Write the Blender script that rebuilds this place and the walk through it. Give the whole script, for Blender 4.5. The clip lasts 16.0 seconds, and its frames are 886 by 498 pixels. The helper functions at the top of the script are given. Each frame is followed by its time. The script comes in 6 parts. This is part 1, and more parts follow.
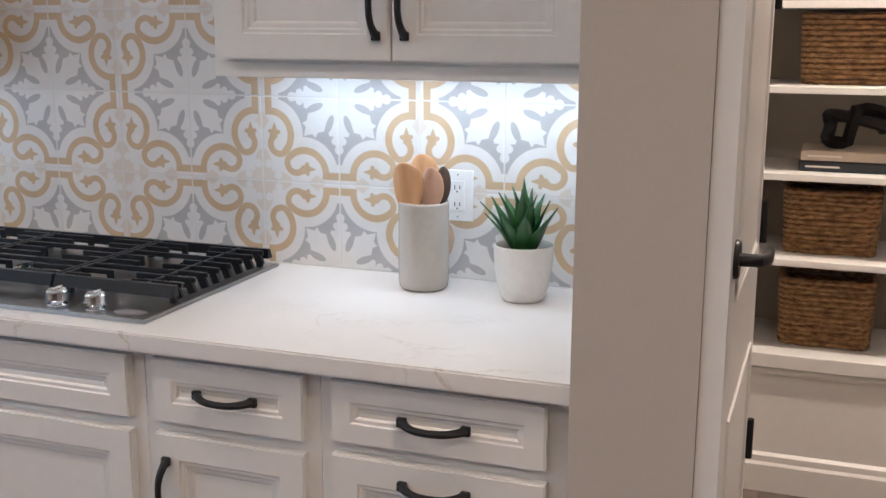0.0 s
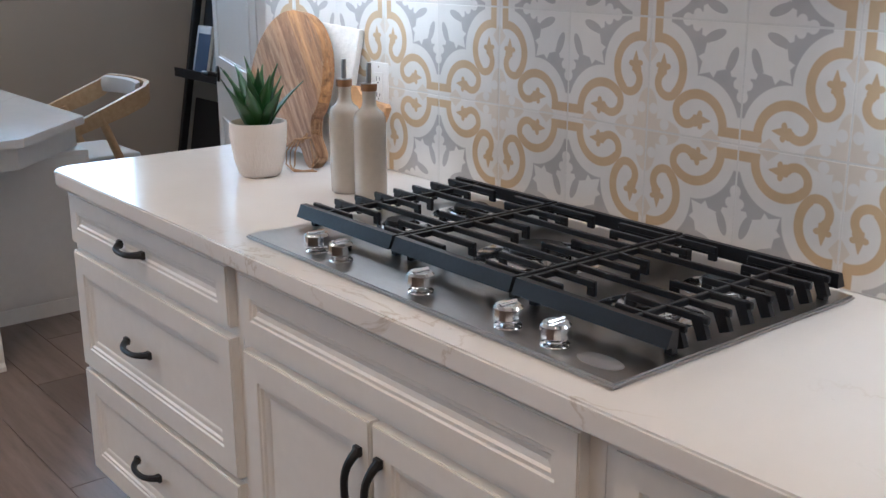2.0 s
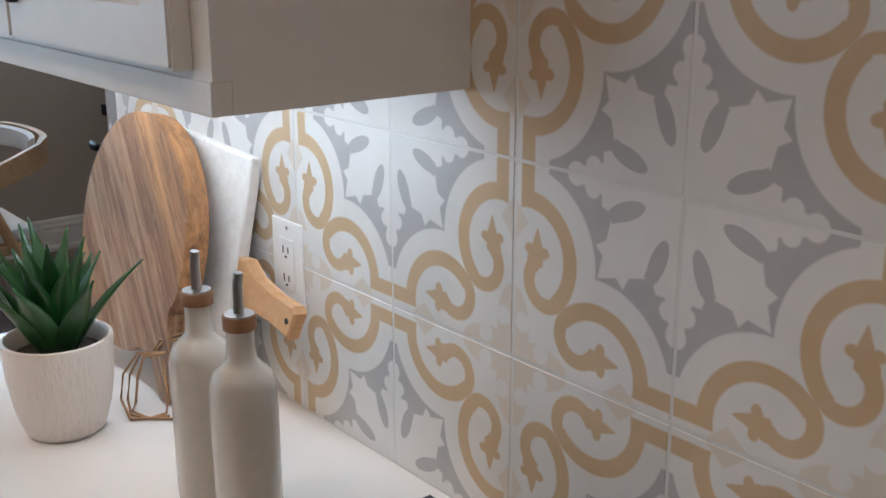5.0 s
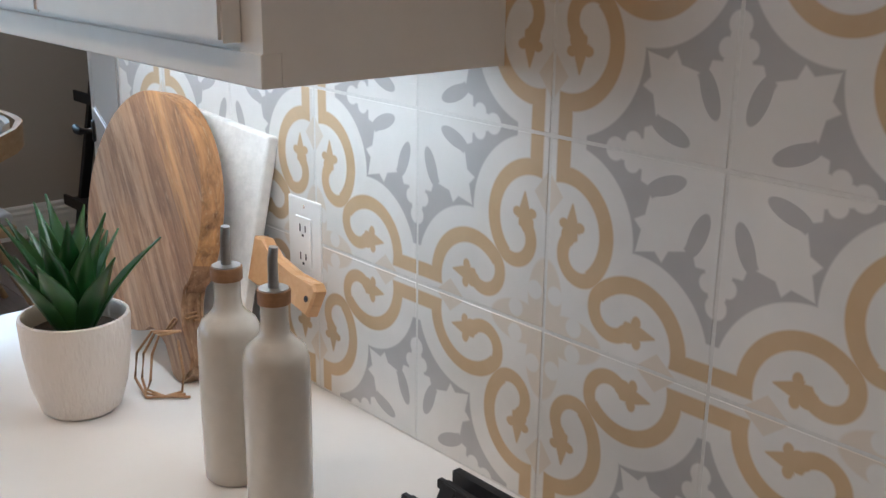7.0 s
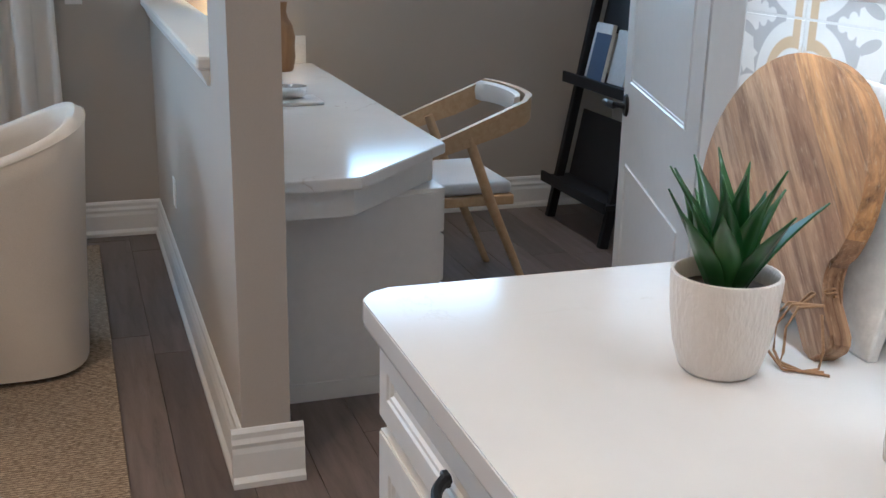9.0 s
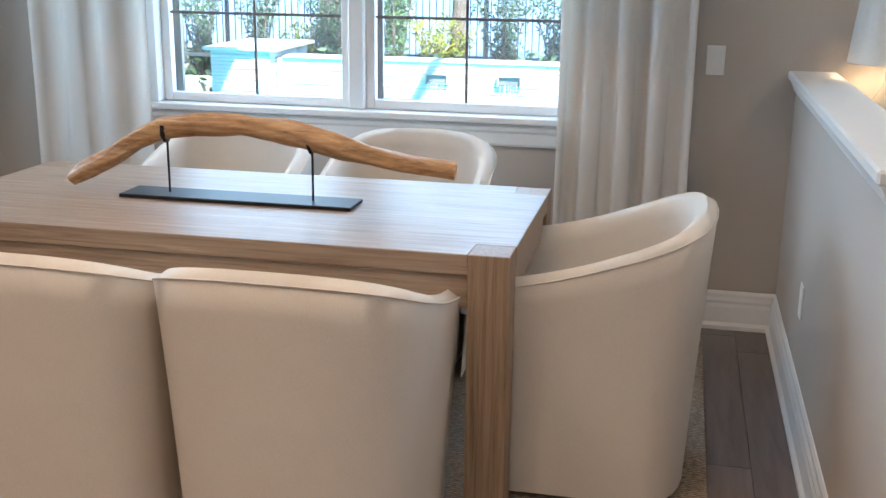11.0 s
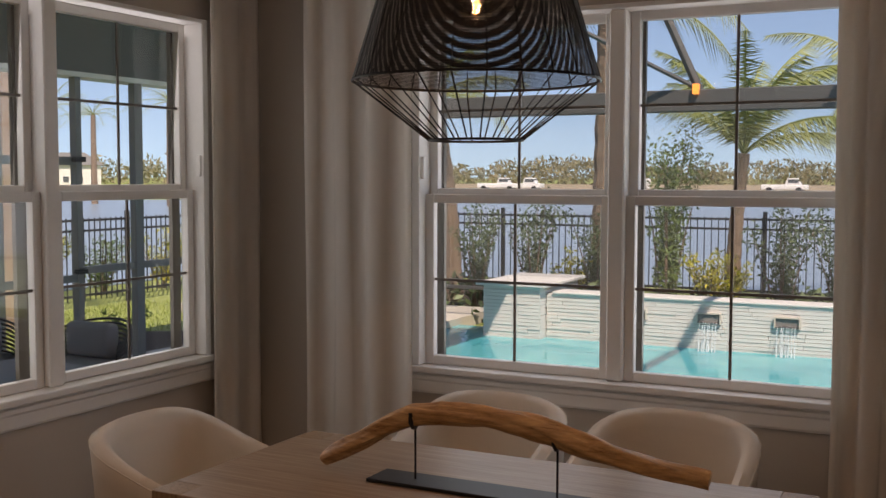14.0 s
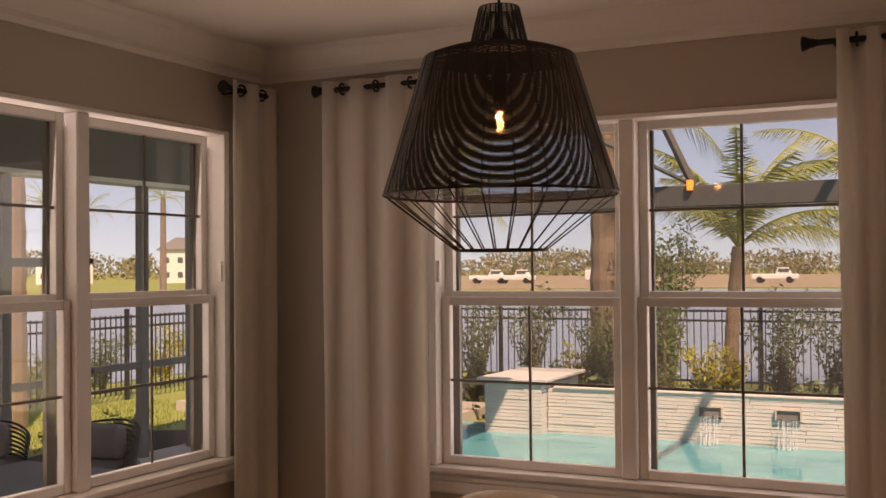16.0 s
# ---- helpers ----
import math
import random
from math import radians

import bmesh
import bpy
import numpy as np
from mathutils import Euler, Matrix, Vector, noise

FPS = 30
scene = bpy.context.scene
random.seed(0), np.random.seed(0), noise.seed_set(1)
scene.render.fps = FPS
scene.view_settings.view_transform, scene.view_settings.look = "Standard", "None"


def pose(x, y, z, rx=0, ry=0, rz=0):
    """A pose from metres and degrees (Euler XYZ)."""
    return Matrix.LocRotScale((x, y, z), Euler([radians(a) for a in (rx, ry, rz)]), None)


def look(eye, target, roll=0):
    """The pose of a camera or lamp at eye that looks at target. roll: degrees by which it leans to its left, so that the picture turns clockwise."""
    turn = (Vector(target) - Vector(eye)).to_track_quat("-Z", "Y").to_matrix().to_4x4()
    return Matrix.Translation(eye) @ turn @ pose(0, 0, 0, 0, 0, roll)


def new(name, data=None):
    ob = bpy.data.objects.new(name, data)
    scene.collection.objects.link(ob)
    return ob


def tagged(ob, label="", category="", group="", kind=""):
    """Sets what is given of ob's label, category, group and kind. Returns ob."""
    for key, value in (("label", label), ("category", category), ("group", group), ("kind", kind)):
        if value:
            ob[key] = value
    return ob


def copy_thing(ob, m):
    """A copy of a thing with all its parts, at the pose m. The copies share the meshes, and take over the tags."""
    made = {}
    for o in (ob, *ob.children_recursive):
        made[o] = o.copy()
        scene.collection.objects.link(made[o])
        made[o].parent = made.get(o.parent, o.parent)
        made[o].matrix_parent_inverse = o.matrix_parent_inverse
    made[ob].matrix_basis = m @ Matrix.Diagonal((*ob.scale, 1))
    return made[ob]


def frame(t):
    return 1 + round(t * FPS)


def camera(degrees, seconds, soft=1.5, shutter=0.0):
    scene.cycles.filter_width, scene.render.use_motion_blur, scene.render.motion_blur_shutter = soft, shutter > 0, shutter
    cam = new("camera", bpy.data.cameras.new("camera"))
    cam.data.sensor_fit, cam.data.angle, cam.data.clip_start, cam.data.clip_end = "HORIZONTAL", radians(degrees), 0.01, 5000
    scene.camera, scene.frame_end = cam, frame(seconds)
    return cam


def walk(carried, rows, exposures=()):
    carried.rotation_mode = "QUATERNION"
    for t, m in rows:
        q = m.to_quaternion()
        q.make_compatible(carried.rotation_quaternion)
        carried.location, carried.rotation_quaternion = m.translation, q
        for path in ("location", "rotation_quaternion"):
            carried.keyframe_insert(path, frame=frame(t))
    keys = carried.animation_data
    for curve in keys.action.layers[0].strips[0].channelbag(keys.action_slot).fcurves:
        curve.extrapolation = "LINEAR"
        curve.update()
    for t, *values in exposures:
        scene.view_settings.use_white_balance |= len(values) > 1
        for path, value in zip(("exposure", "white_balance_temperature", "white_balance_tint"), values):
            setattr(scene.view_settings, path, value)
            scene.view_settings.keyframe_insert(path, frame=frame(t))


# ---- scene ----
cam = camera(44.9, 16.0)
PATH = [
    (0, (-0.013, -0.037, 1.491), (-0.68, 1.802, 1.074), 0.2),
    (0.5, (-0.034, 0.144, 1.478), (-0.963, 1.849, 0.998), 0.1),
    (1, (-0.113, 0.324, 1.479), (-1.304, 1.839, 0.942), -0.2),
    (1.5, (-0.259, 0.527, 1.469), (-1.614, 1.893, 0.924), -0.1),
    (2, (-0.42, 0.714, 1.444), (-1.915, 1.922, 0.893), -0.2),
    (2.5, (-0.602, 0.89, 1.45), (-2.176, 1.99, 0.894), -0.1),
    (3, (-0.849, 1.052, 1.472), (-2.438, 2.15, 0.95), 0.5),
    (3.5, (-1.071, 1.223, 1.497), (-2.646, 2.342, 0.978), 0.5),
    (4, (-1.243, 1.427, 1.51), (-2.789, 2.581, 0.983), 0.0),
    (4.2, (-1.284, 1.498, 1.525), (-2.816, 2.665, 0.987), -0.2),
    (5.3, (-1.362, 1.528, 1.519), (-2.838, 2.752, 0.948), 0.1),
    (6.5, (-1.383, 1.537, 1.517), (-2.823, 2.792, 0.923), 0.4),
    (7, (-1.389, 1.461, 1.508), (-2.826, 2.726, 0.93), 0.7),
    (7.5, (-1.401, 1.386, 1.49), (-2.903, 2.575, 0.913), 0.2),
    (8, (-1.412, 1.307, 1.475), (-3.019, 2.346, 0.893), 0.1),
    (8.5, (-1.46, 1.243, 1.448), (-3.161, 2.122, 0.868), 1.2),
    (9, (-1.577, 1.21, 1.445), (-3.38, 1.841, 0.854), 1.2),
    (9.5, (-1.705, 1.227, 1.452), (-3.587, 1.54, 0.853), 0.8),
    (10, (-1.858, 1.169, 1.485), (-3.774, 1.205, 0.911), 1.3),
    (10.2, (-1.932, 1.128, 1.502), (-3.853, 1.077, 0.947), 1.2),
    (12.3, (-2.346, 1.112, 1.47), (-4.072, 0.249, 0.944), 0.0),
    (12.5, (-2.357, 1.121, 1.475), (-4.071, 0.227, 0.961), -0.0),
    (13, (-2.378, 1.138, 1.557), (-4.108, 0.236, 1.12), 0.3),
    (13.5, (-2.347, 1.122, 1.67), (-4.111, 0.228, 1.37), 0.2),
    (14, (-2.306, 1.15, 1.708), (-4.083, 0.241, 1.575), 0.1),
    (14.5, (-2.221, 1.121, 1.731), (-4.009, 0.224, 1.682), -0.0),
    (15, (-2.145, 1.087, 1.757), (-3.941, 0.206, 1.738), -0.1),
    (15.5, (-2.143, 1.104, 1.762), (-3.944, 0.234, 1.757), -0.6),
    (16, (-2.131, 1.114, 1.759), (-3.919, 0.218, 1.798), -0.5),
]
walk(cam, [(t, look(eye, target, roll)) for t, eye, target, roll in PATH],
     [(0, 2.0, 4830, 4), (0.5, 1.82, 4930, 5), (1.0, 1.7, 5000, 5), (1.5, 1.65, 5000, 5), (2.5, 1.8, 4900, 4), (3.0, 1.82, 4850, 4), (3.5, 1.7, 4900, 4), (4.0, 1.58, 5000, 4), (7.0, 1.52, 5120, 3), (8.5, 1.6, 5080, 3), (9.5, 2.13, 4740, 1), (10.2, 2.31, 4860, 1), (12.3, 1.78, 5650, 13),
      (13.0, 1.52, 6000, 16), (13.5, 0.82, 6550, 19), (14.0, 0.08, 7600, 25), (14.5, -0.12, 9400, 34), (15.0, -0.05, 10200, 39), (16.0, 0.05, 10900, 42)])

# ---- light ----
world = bpy.data.worlds.new("sky")
scene.world = world
world.use_nodes = True
_sky = world.node_tree.nodes.new("ShaderNodeTexSky")
_sky.sky_type, _sky.sun_disc = "NISHITA", False
_sky.air_density, _sky.dust_density, _sky.ozone_density = 1.0, 0.25, 3.0
_sky.sun_elevation, _sky.sun_rotation = radians(50), radians(48)
world.node_tree.nodes["Background"].inputs["Strength"].default_value = 0.15
# thin clouds over the clear sky
_wt = world.node_tree
_co, _cn, _cr, _cm = (_wt.nodes.new(k) for k in ("ShaderNodeTexCoord", "ShaderNodeTexNoise", "ShaderNodeMapRange", "ShaderNodeMix"))
_cm.data_type = "RGBA"
_cn.inputs["Scale"].default_value, _cn.inputs["Detail"].default_value = 3.2, 6
_cr.inputs[1].default_value, _cr.inputs[2].default_value, _cr.inputs[4].default_value = 0.53, 0.78, 0.75
_cm.inputs[7].default_value = (5.6, 5.9, 6.5, 1)
_up, _un = _wt.nodes.new("ShaderNodeVectorMath"), _wt.nodes.new("ShaderNodeVectorMath")
_up.inputs[1].default_value, _un.operation = (0, 0, 0.12), "NORMALIZE"
_wt.links.new(_co.outputs["Generated"], _up.inputs[0])
_wt.links.new(_up.outputs[0], _un.inputs[0])
_wt.links.new(_un.outputs[0], _sky.inputs["Vector"])
_wt.links.new(_co.outputs["Generated"], _cn.inputs["Vector"])
_wt.links.new(_cn.outputs["Fac"], _cr.inputs[0])
_wt.links.new(_cr.outputs[0], _cm.inputs[0])
_wt.links.new(_sky.outputs[0], _cm.inputs[6])
_wt.links.new(_cm.outputs[2], _wt.nodes["Background"].inputs["Color"])


LAMP_LEVEL = 0.78   # dims all lamps and window daylight alike


def lamp(name, kind, m, power, colour=(1, 1, 1), size=0.2, size_y=0.0, spread=180):
    d = bpy.data.lights.new(name, kind)
    d.energy, d.color = power * (1 if kind == "SUN" else LAMP_LEVEL), colour
    if kind == "AREA":
        d.size, d.spread = size, radians(spread)
        if size_y:
            d.shape, d.size_y = "RECTANGLE", size_y
        else:
            d.shape = "DISK"
    elif kind == "SUN":
        d.angle = radians(0.5)
    else:
        d.shadow_soft_size = size
    ob = new(name, d)
    ob.matrix_world = m
    return ob


lamp("sun", "SUN", look((0, 0, 0), (-0.50, -0.42, -0.80)), 5.0, (1.0, 0.95, 0.87))

# ---- materials ----
def nodes_of(name):
    m = bpy.data.materials.new(name)
    m.use_nodes = True
    return m, m.node_tree, m.node_tree.nodes["Principled BSDF"]


def link_mix(t, fac, a, b):
    mix = t.nodes.new("ShaderNodeMix")
    mix.data_type = "RGBA"
    for sock, v in ((mix.inputs[0], fac), (mix.inputs[6], a), (mix.inputs[7], b)):
        if hasattr(v, "is_linked"):
            t.links.new(v, sock)
        elif isinstance(v, (int, float)):
            sock.default_value = v
        else:
            sock.default_value = (*v, 1)
    return mix.outputs[2]


def noise_of(t, scale, detail=4, stretch=(1, 1, 1), rough=0.55, distort=0.0):
    co, mp, n = t.nodes.new("ShaderNodeTexCoord"), t.nodes.new("ShaderNodeMapping"), t.nodes.new("ShaderNodeTexNoise")
    mp.inputs["Scale"].default_value = stretch
    t.links.new(co.outputs["Object"], mp.inputs[0])
    t.links.new(mp.outputs[0], n.inputs["Vector"])
    n.inputs["Scale"].default_value, n.inputs["Detail"].default_value = scale, detail
    n.inputs["Roughness"].default_value, n.inputs["Distortion"].default_value = rough, distort
    return n.outputs["Fac"]


def ramp(t, fac, lo, hi):
    r = t.nodes.new("ShaderNodeMapRange")
    r.inputs[1].default_value, r.inputs[2].default_value = lo, hi
    t.links.new(fac, r.inputs[0])
    return r.outputs[0]


def bump(t, b, fac, strength, distance=0.002):
    n = t.nodes.new("ShaderNodeBump")
    n.inputs["Strength"].default_value, n.inputs["Distance"].default_value = strength, distance
    t.links.new(fac, n.inputs["Height"])
    t.links.new(n.outputs[0], b.inputs["Normal"])


def paint(name, colour, rough=0.5, vary=0.06, big=1.5, grain=60, relief=0.08, metal=0.0, stretch=(1, 1, 1), distance=0.001, coat=0.0):
    """Two scales of variation, and a fine relief."""
    m, t, b = nodes_of(name)
    dark = tuple(c * (1 - vary) for c in colour)
    light = tuple(min(1, c * (1 + vary)) for c in colour)
    a = link_mix(t, ramp(t, noise_of(t, big, 3), 0.3, 0.7), dark, colour)
    g = noise_of(t, grain, 3, stretch)
    t.links.new(link_mix(t, ramp(t, g, 0.35, 0.75), a, light), b.inputs["Base Color"])
    b.inputs["Roughness"].default_value, b.inputs["Metallic"].default_value = rough, metal
    b.inputs["Coat Weight"].default_value = coat
    if relief:
        bump(t, b, g, relief, distance)
    return m


def wood(name, dark, mid, light, stretch=(1.2, 14, 14), rough=0.45, scale=3.0, per=False):
    m, t, b = nodes_of(name)
    n1 = noise_of(t, scale, 6, stretch, 0.6, 0.6)
    n2 = noise_of(t, scale * 9, 4, stretch, 0.6)
    c = link_mix(t, ramp(t, n1, 0.3, 0.7), dark, light)
    c = link_mix(t, ramp(t, n2, 0.35, 0.75), c, mid)
    if per:
        info = t.nodes.new("ShaderNodeObjectInfo")
        hsv = t.nodes.new("ShaderNodeHueSaturation")
        t.links.new(ramp(t, info.outputs["Random"], -1.2, 1.4), hsv.inputs["Value"])
        r = t.nodes.new("ShaderNodeMapRange")
        r.inputs[3].default_value, r.inputs[4].default_value = 0.72, 1.25
        t.links.new(info.outputs["Random"], r.inputs[0])
        t.links.new(r.outputs[0], hsv.inputs["Value"])
        t.links.new(c, hsv.inputs["Color"])
        c = hsv.outputs[0]
    t.links.new(c, b.inputs["Base Color"])
    b.inputs["Roughness"].default_value = rough
    bump(t, b, n2, 0.25, 0.001)
    return m


def glow(name, colour, strength):
    m, t, b = nodes_of(name)
    b.inputs["Base Color"].default_value = (*colour, 1)
    b.inputs["Emission Color"].default_value, b.inputs["Emission Strength"].default_value = (*colour, 1), strength
    return m


def pane_material(name, gloss=0.05, tint=(0.97, 0.99, 0.98)):
    m, t, b = nodes_of(name)
    t.nodes.remove(b)
    tr, gl, mx = (t.nodes.new("ShaderNodeBsdf" + k) for k in ("Transparent", "Glossy", "Transparent"))
    mx = t.nodes.new("ShaderNodeMixShader")
    tr.inputs[0].default_value, gl.inputs["Roughness"].default_value, mx.inputs[0].default_value = (*tint, 1), 0.02, gloss
    t.links.new(tr.outputs[0], mx.inputs[1])
    t.links.new(gl.outputs[0], mx.inputs[2])
    t.links.new(mx.outputs[0], t.nodes["Material Output"].inputs[0])
    return m


M_WALL = paint("greige_wall_paint", (0.48, 0.435, 0.385), 0.75, 0.03, 0.8, 220, 0.10)
M_CEIL = paint("ceiling_paint", (0.78, 0.76, 0.72), 0.85, 0.02, 0.8, 160, 0.15)
M_TRIM = paint("white_trim_paint", (0.78, 0.77, 0.75), 0.38, 0.02, 2, 40, 0.03)
M_CAB = paint("cabinet_paint", (0.74, 0.72, 0.69), 0.36, 0.025, 2.5, 30, 0.03)
M_BLACK = paint("matt_black_metal", (0.014, 0.014, 0.016), 0.46, 0.2, 6, 90, 0.05)
M_BLACK.node_tree.nodes["Principled BSDF"].inputs["Specular IOR Level"].default_value = 0.3
M_IRON = paint("cast_iron", (0.008, 0.009, 0.012), 0.36, 0.25, 8, 160, 0.2)
M_IRON.node_tree.nodes["Principled BSDF"].inputs["Specular IOR Level"].default_value = 0.3
M_CERAMIC = paint("stoneware_glaze", (0.50, 0.465, 0.41), 0.20, 0.04, 8, 60, 0.04, coat=0.3)
M_WHITECER = paint("white_pot_ceramic", (0.74, 0.71, 0.66), 0.35, 0.04, 8, 60, 0.05)
M_PLASTIC = paint("white_plastic", (0.82, 0.81, 0.79), 0.35, 0.02, 5, 50, 0.0)
M_CHROME = paint("polished_chrome", (0.82, 0.82, 0.83), 0.10, 0.04, 6, 60, 0.0, 1.0)
M_FABRIC = paint("cream_upholstery", (0.65, 0.59, 0.515), 0.92, 0.08, 5, 420, 0.35)
M_CURTAIN = paint("linen_curtain", (0.87, 0.84, 0.80), 0.9, 0.03, 3, 300, 0.25)
_t = M_CURTAIN.node_tree
_tl, _mx = _t.nodes.new("ShaderNodeBsdfTranslucent"), _t.nodes.new("ShaderNodeMixShader")
_tl.inputs[0].default_value, _mx.inputs[0].default_value = (0.80, 0.76, 0.70, 1), 0.35
_t.links.new(_t.nodes["Principled BSDF"].outputs[0], _mx.inputs[1])
_t.links.new(_tl.outputs[0], _mx.inputs[2])
_t.links.new(_mx.outputs[0], _t.nodes["Material Output"].inputs[0])
M_OAK = wood("pale_oak", (0.42, 0.28, 0.15), (0.52, 0.36, 0.20), (0.58, 0.42, 0.26))
M_TABLE = wood("greyed_oak", (0.15, 0.09, 0.055), (0.31, 0.215, 0.14), (0.43, 0.33, 0.235), (30, 1.0, 30), 0.40, 2.8)
M_TABLE_LEG = wood("greyed_oak_upright", (0.13, 0.075, 0.04), (0.30, 0.20, 0.12), (0.40, 0.29, 0.19), (34, 34, 1.0), 0.5, 2.8)
M_DRIFT = wood("driftwood", (0.10, 0.032, 0.008), (0.50, 0.27, 0.10), (0.72, 0.48, 0.24), (26, 3.2, 26), 0.5, 2.6)
M_SPOON = wood("beech_spoon", (0.50, 0.27, 0.11), (0.60, 0.34, 0.15), (0.66, 0.42, 0.22), (10, 10, 1), 0.5, 5)
M_FLOOR = wood("grey_brown_plank", (0.085, 0.062, 0.053), (0.15, 0.115, 0.10), (0.20, 0.155, 0.14), (1.2, 12, 12), 0.36, 2.2, True)
# near-black: paints the shade in slots and the grip hole; colours the sensor button
M_SLOT = paint("slot_shadow", (0.03, 0.03, 0.03), 0.6)
M_PANE = pane_material("window_glass")


def quartz():
    m, t, b = nodes_of("white_quartz")
    base = link_mix(t, ramp(t, noise_of(t, 3, 4), 0.3, 0.7), (0.74, 0.715, 0.69), (0.80, 0.78, 0.76))
    v = noise_of(t, 1.6, 8, (1, 1.6, 1), 0.62, 1.4)
    d = t.nodes.new("ShaderNodeMath")
    d.operation = "SUBTRACT"
    d.inputs[1].default_value = 0.5
    t.links.new(v, d.inputs[0])
    a = t.nodes.new("ShaderNodeMath")
    a.operation = "ABSOLUTE"
    t.links.new(d.outputs[0], a.inputs[0])
    vein = ramp(t, a.outputs[0], 0.012, 0.0)
    mask = ramp(t, noise_of(t, 2.3, 2), 0.52, 0.68)
    mu = t.nodes.new("ShaderNodeMath")
    mu.operation = "MULTIPLY"
    t.links.new(vein, mu.inputs[0])
    t.links.new(mask, mu.inputs[1])
    half = t.nodes.new("ShaderNodeMath")
    half.operation = "MULTIPLY"
    half.inputs[1].default_value = 0.75
    t.links.new(mu.outputs[0], half.inputs[0])
    t.links.new(link_mix(t, half.outputs[0], base, (0.52, 0.45, 0.38)), b.inputs["Base Color"])
    b.inputs["Roughness"].default_value = 0.13
    return m


def steel():
    m, t, b = nodes_of("brushed_steel")
    n = noise_of(t, 30, 3, (1, 40, 1))
    t.links.new(link_mix(t, n, (0.33, 0.325, 0.32), (0.46, 0.455, 0.45)), b.inputs["Base Color"])
    b.inputs["Metallic"].default_value, b.inputs["Roughness"].default_value = 1.0, 0.30
    bump(t, b, n, 0.06, 0.0005)
    return m


M_QUARTZ, M_STEEL = quartz(), steel()


# ---- building helpers ----
def thing(name, label, category, m=None, group="", kind=""):
    e = new(name)
    e.empty_display_size = 0.1
    e.matrix_world = m or Matrix()
    return tagged(e, label, category, group, kind)


def mesh_of(name, bm, material, smooth=None):
    me = bpy.data.meshes.new(name)
    bmesh.ops.recalc_face_normals(bm, faces=bm.faces)
    bm.to_mesh(me)
    bm.free()
    for mm in (material if isinstance(material, (list, tuple)) else [material]):
        me.materials.append(mm)
    if smooth:
        me.shade_smooth()
        me.set_sharp_from_angle(angle=radians(smooth))
    return me


def part(name, bm, material, parent=None, label="", smooth=None, m=None):
    ob = new(name, mesh_of(name, bm, material, smooth))
    if parent is not None:
        ob.parent = parent
    if m is not None:
        ob.matrix_local = m
    return tagged(ob, label)


def structure(name, bm, material, label, smooth=None):
    return tagged(part(name, bm, material, None, label, smooth), kind="structure")


def box(x0, x1, y0, y1, z0, z1, bevel=0.0, bm=None, seg=1):
    bm = bm or bmesh.new()
    m = Matrix.Translation(((x0 + x1) / 2, (y0 + y1) / 2, (z0 + z1) / 2)) @ Matrix.Diagonal((abs(x1 - x0), abs(y1 - y0), abs(z1 - z0), 1))
    vs = bmesh.ops.create_cube(bm, size=1, matrix=m)["verts"]
    if bevel:
        es = list({e for v in vs for e in v.link_edges})
        bmesh.ops.bevel(bm, geom=es, offset=bevel, segments=seg, affect="EDGES", profile=0.5)
    return bm


def lathe(profile, seg=32, bm=None, at=(0, 0, 0)):
    """A turned body from (radius, height) pairs."""
    bm = bm or bmesh.new()
    rings = []
    for r, z in profile:
        if r < 1e-5:
            rings.append([bm.verts.new((at[0], at[1], at[2] + z))])
        else:
            rings.append([bm.verts.new((at[0] + r * math.cos(a * 2 * math.pi / seg), at[1] + r * math.sin(a * 2 * math.pi / seg), at[2] + z)) for a in range(seg)])
    for a, b in zip(rings, rings[1:]):
        for i in range(seg):
            j = (i + 1) % seg
            if len(a) == 1 and len(b) > 1:
                bm.faces.new((a[0], b[j], b[i]))
            elif len(b) == 1 and len(a) > 1:
                bm.faces.new((a[i], a[j], b[0]))
            elif len(a) > 1:
                bm.faces.new((a[i], a[j], b[j], b[i]))
    return bm


def tube(points, radius, seg=8, bm=None, closed=False, flat=1.0):
    """A round bar along points; radius may be a list."""
    bm = bm or bmesh.new()
    pts = [Vector(p) for p in points]
    n = len(pts)
    rings = []
    up = Vector((0.13, 0.21, 1)).normalized()
    for i, p in enumerate(pts):
        a = pts[(i - 1) % n] if closed or i else p
        b = pts[(i + 1) % n] if closed or i < n - 1 else p
        d = (b - a).normalized()
        s = d.cross(up)
        s = s.normalized() if s.length > 1e-4 else Vector((1, 0, 0))
        w = s.cross(d)
        r = radius[i] if isinstance(radius, (list, tuple)) else radius
        rings.append([bm.verts.new(p + s * (r * math.cos(k * 2 * math.pi / seg)) + w * (r * flat * math.sin(k * 2 * math.pi / seg))) for k in range(seg)])
    for i in range(n if closed else n - 1):
        a, b = rings[i], rings[(i + 1) % n]
        for k in range(seg):
            bm.faces.new((a[k], a[(k + 1) % seg], b[(k + 1) % seg], b[k]))
    if not closed:
        bm.faces.new(rings[0])
        bm.faces.new(list(reversed(rings[-1])))
    return bm


def prism(poly, z0, z1, bevel=0.0, bm=None, seg=1):
    bm = bm or bmesh.new()
    lo = [bm.verts.new((x, y, z0)) for x, y in poly]
    hi = [bm.verts.new((x, y, z1)) for x, y in poly]
    n = len(poly)
    fs = [bm.faces.new(list(reversed(lo))), bm.faces.new(hi)]
    fs += [bm.faces.new((lo[i], lo[(i + 1) % n], hi[(i + 1) % n], hi[i])) for i in range(n)]
    if bevel:
        bmesh.ops.bevel(bm, geom=list({e for f in fs[:2] for e in f.edges}), offset=bevel, segments=seg, affect="EDGES")
    return bm


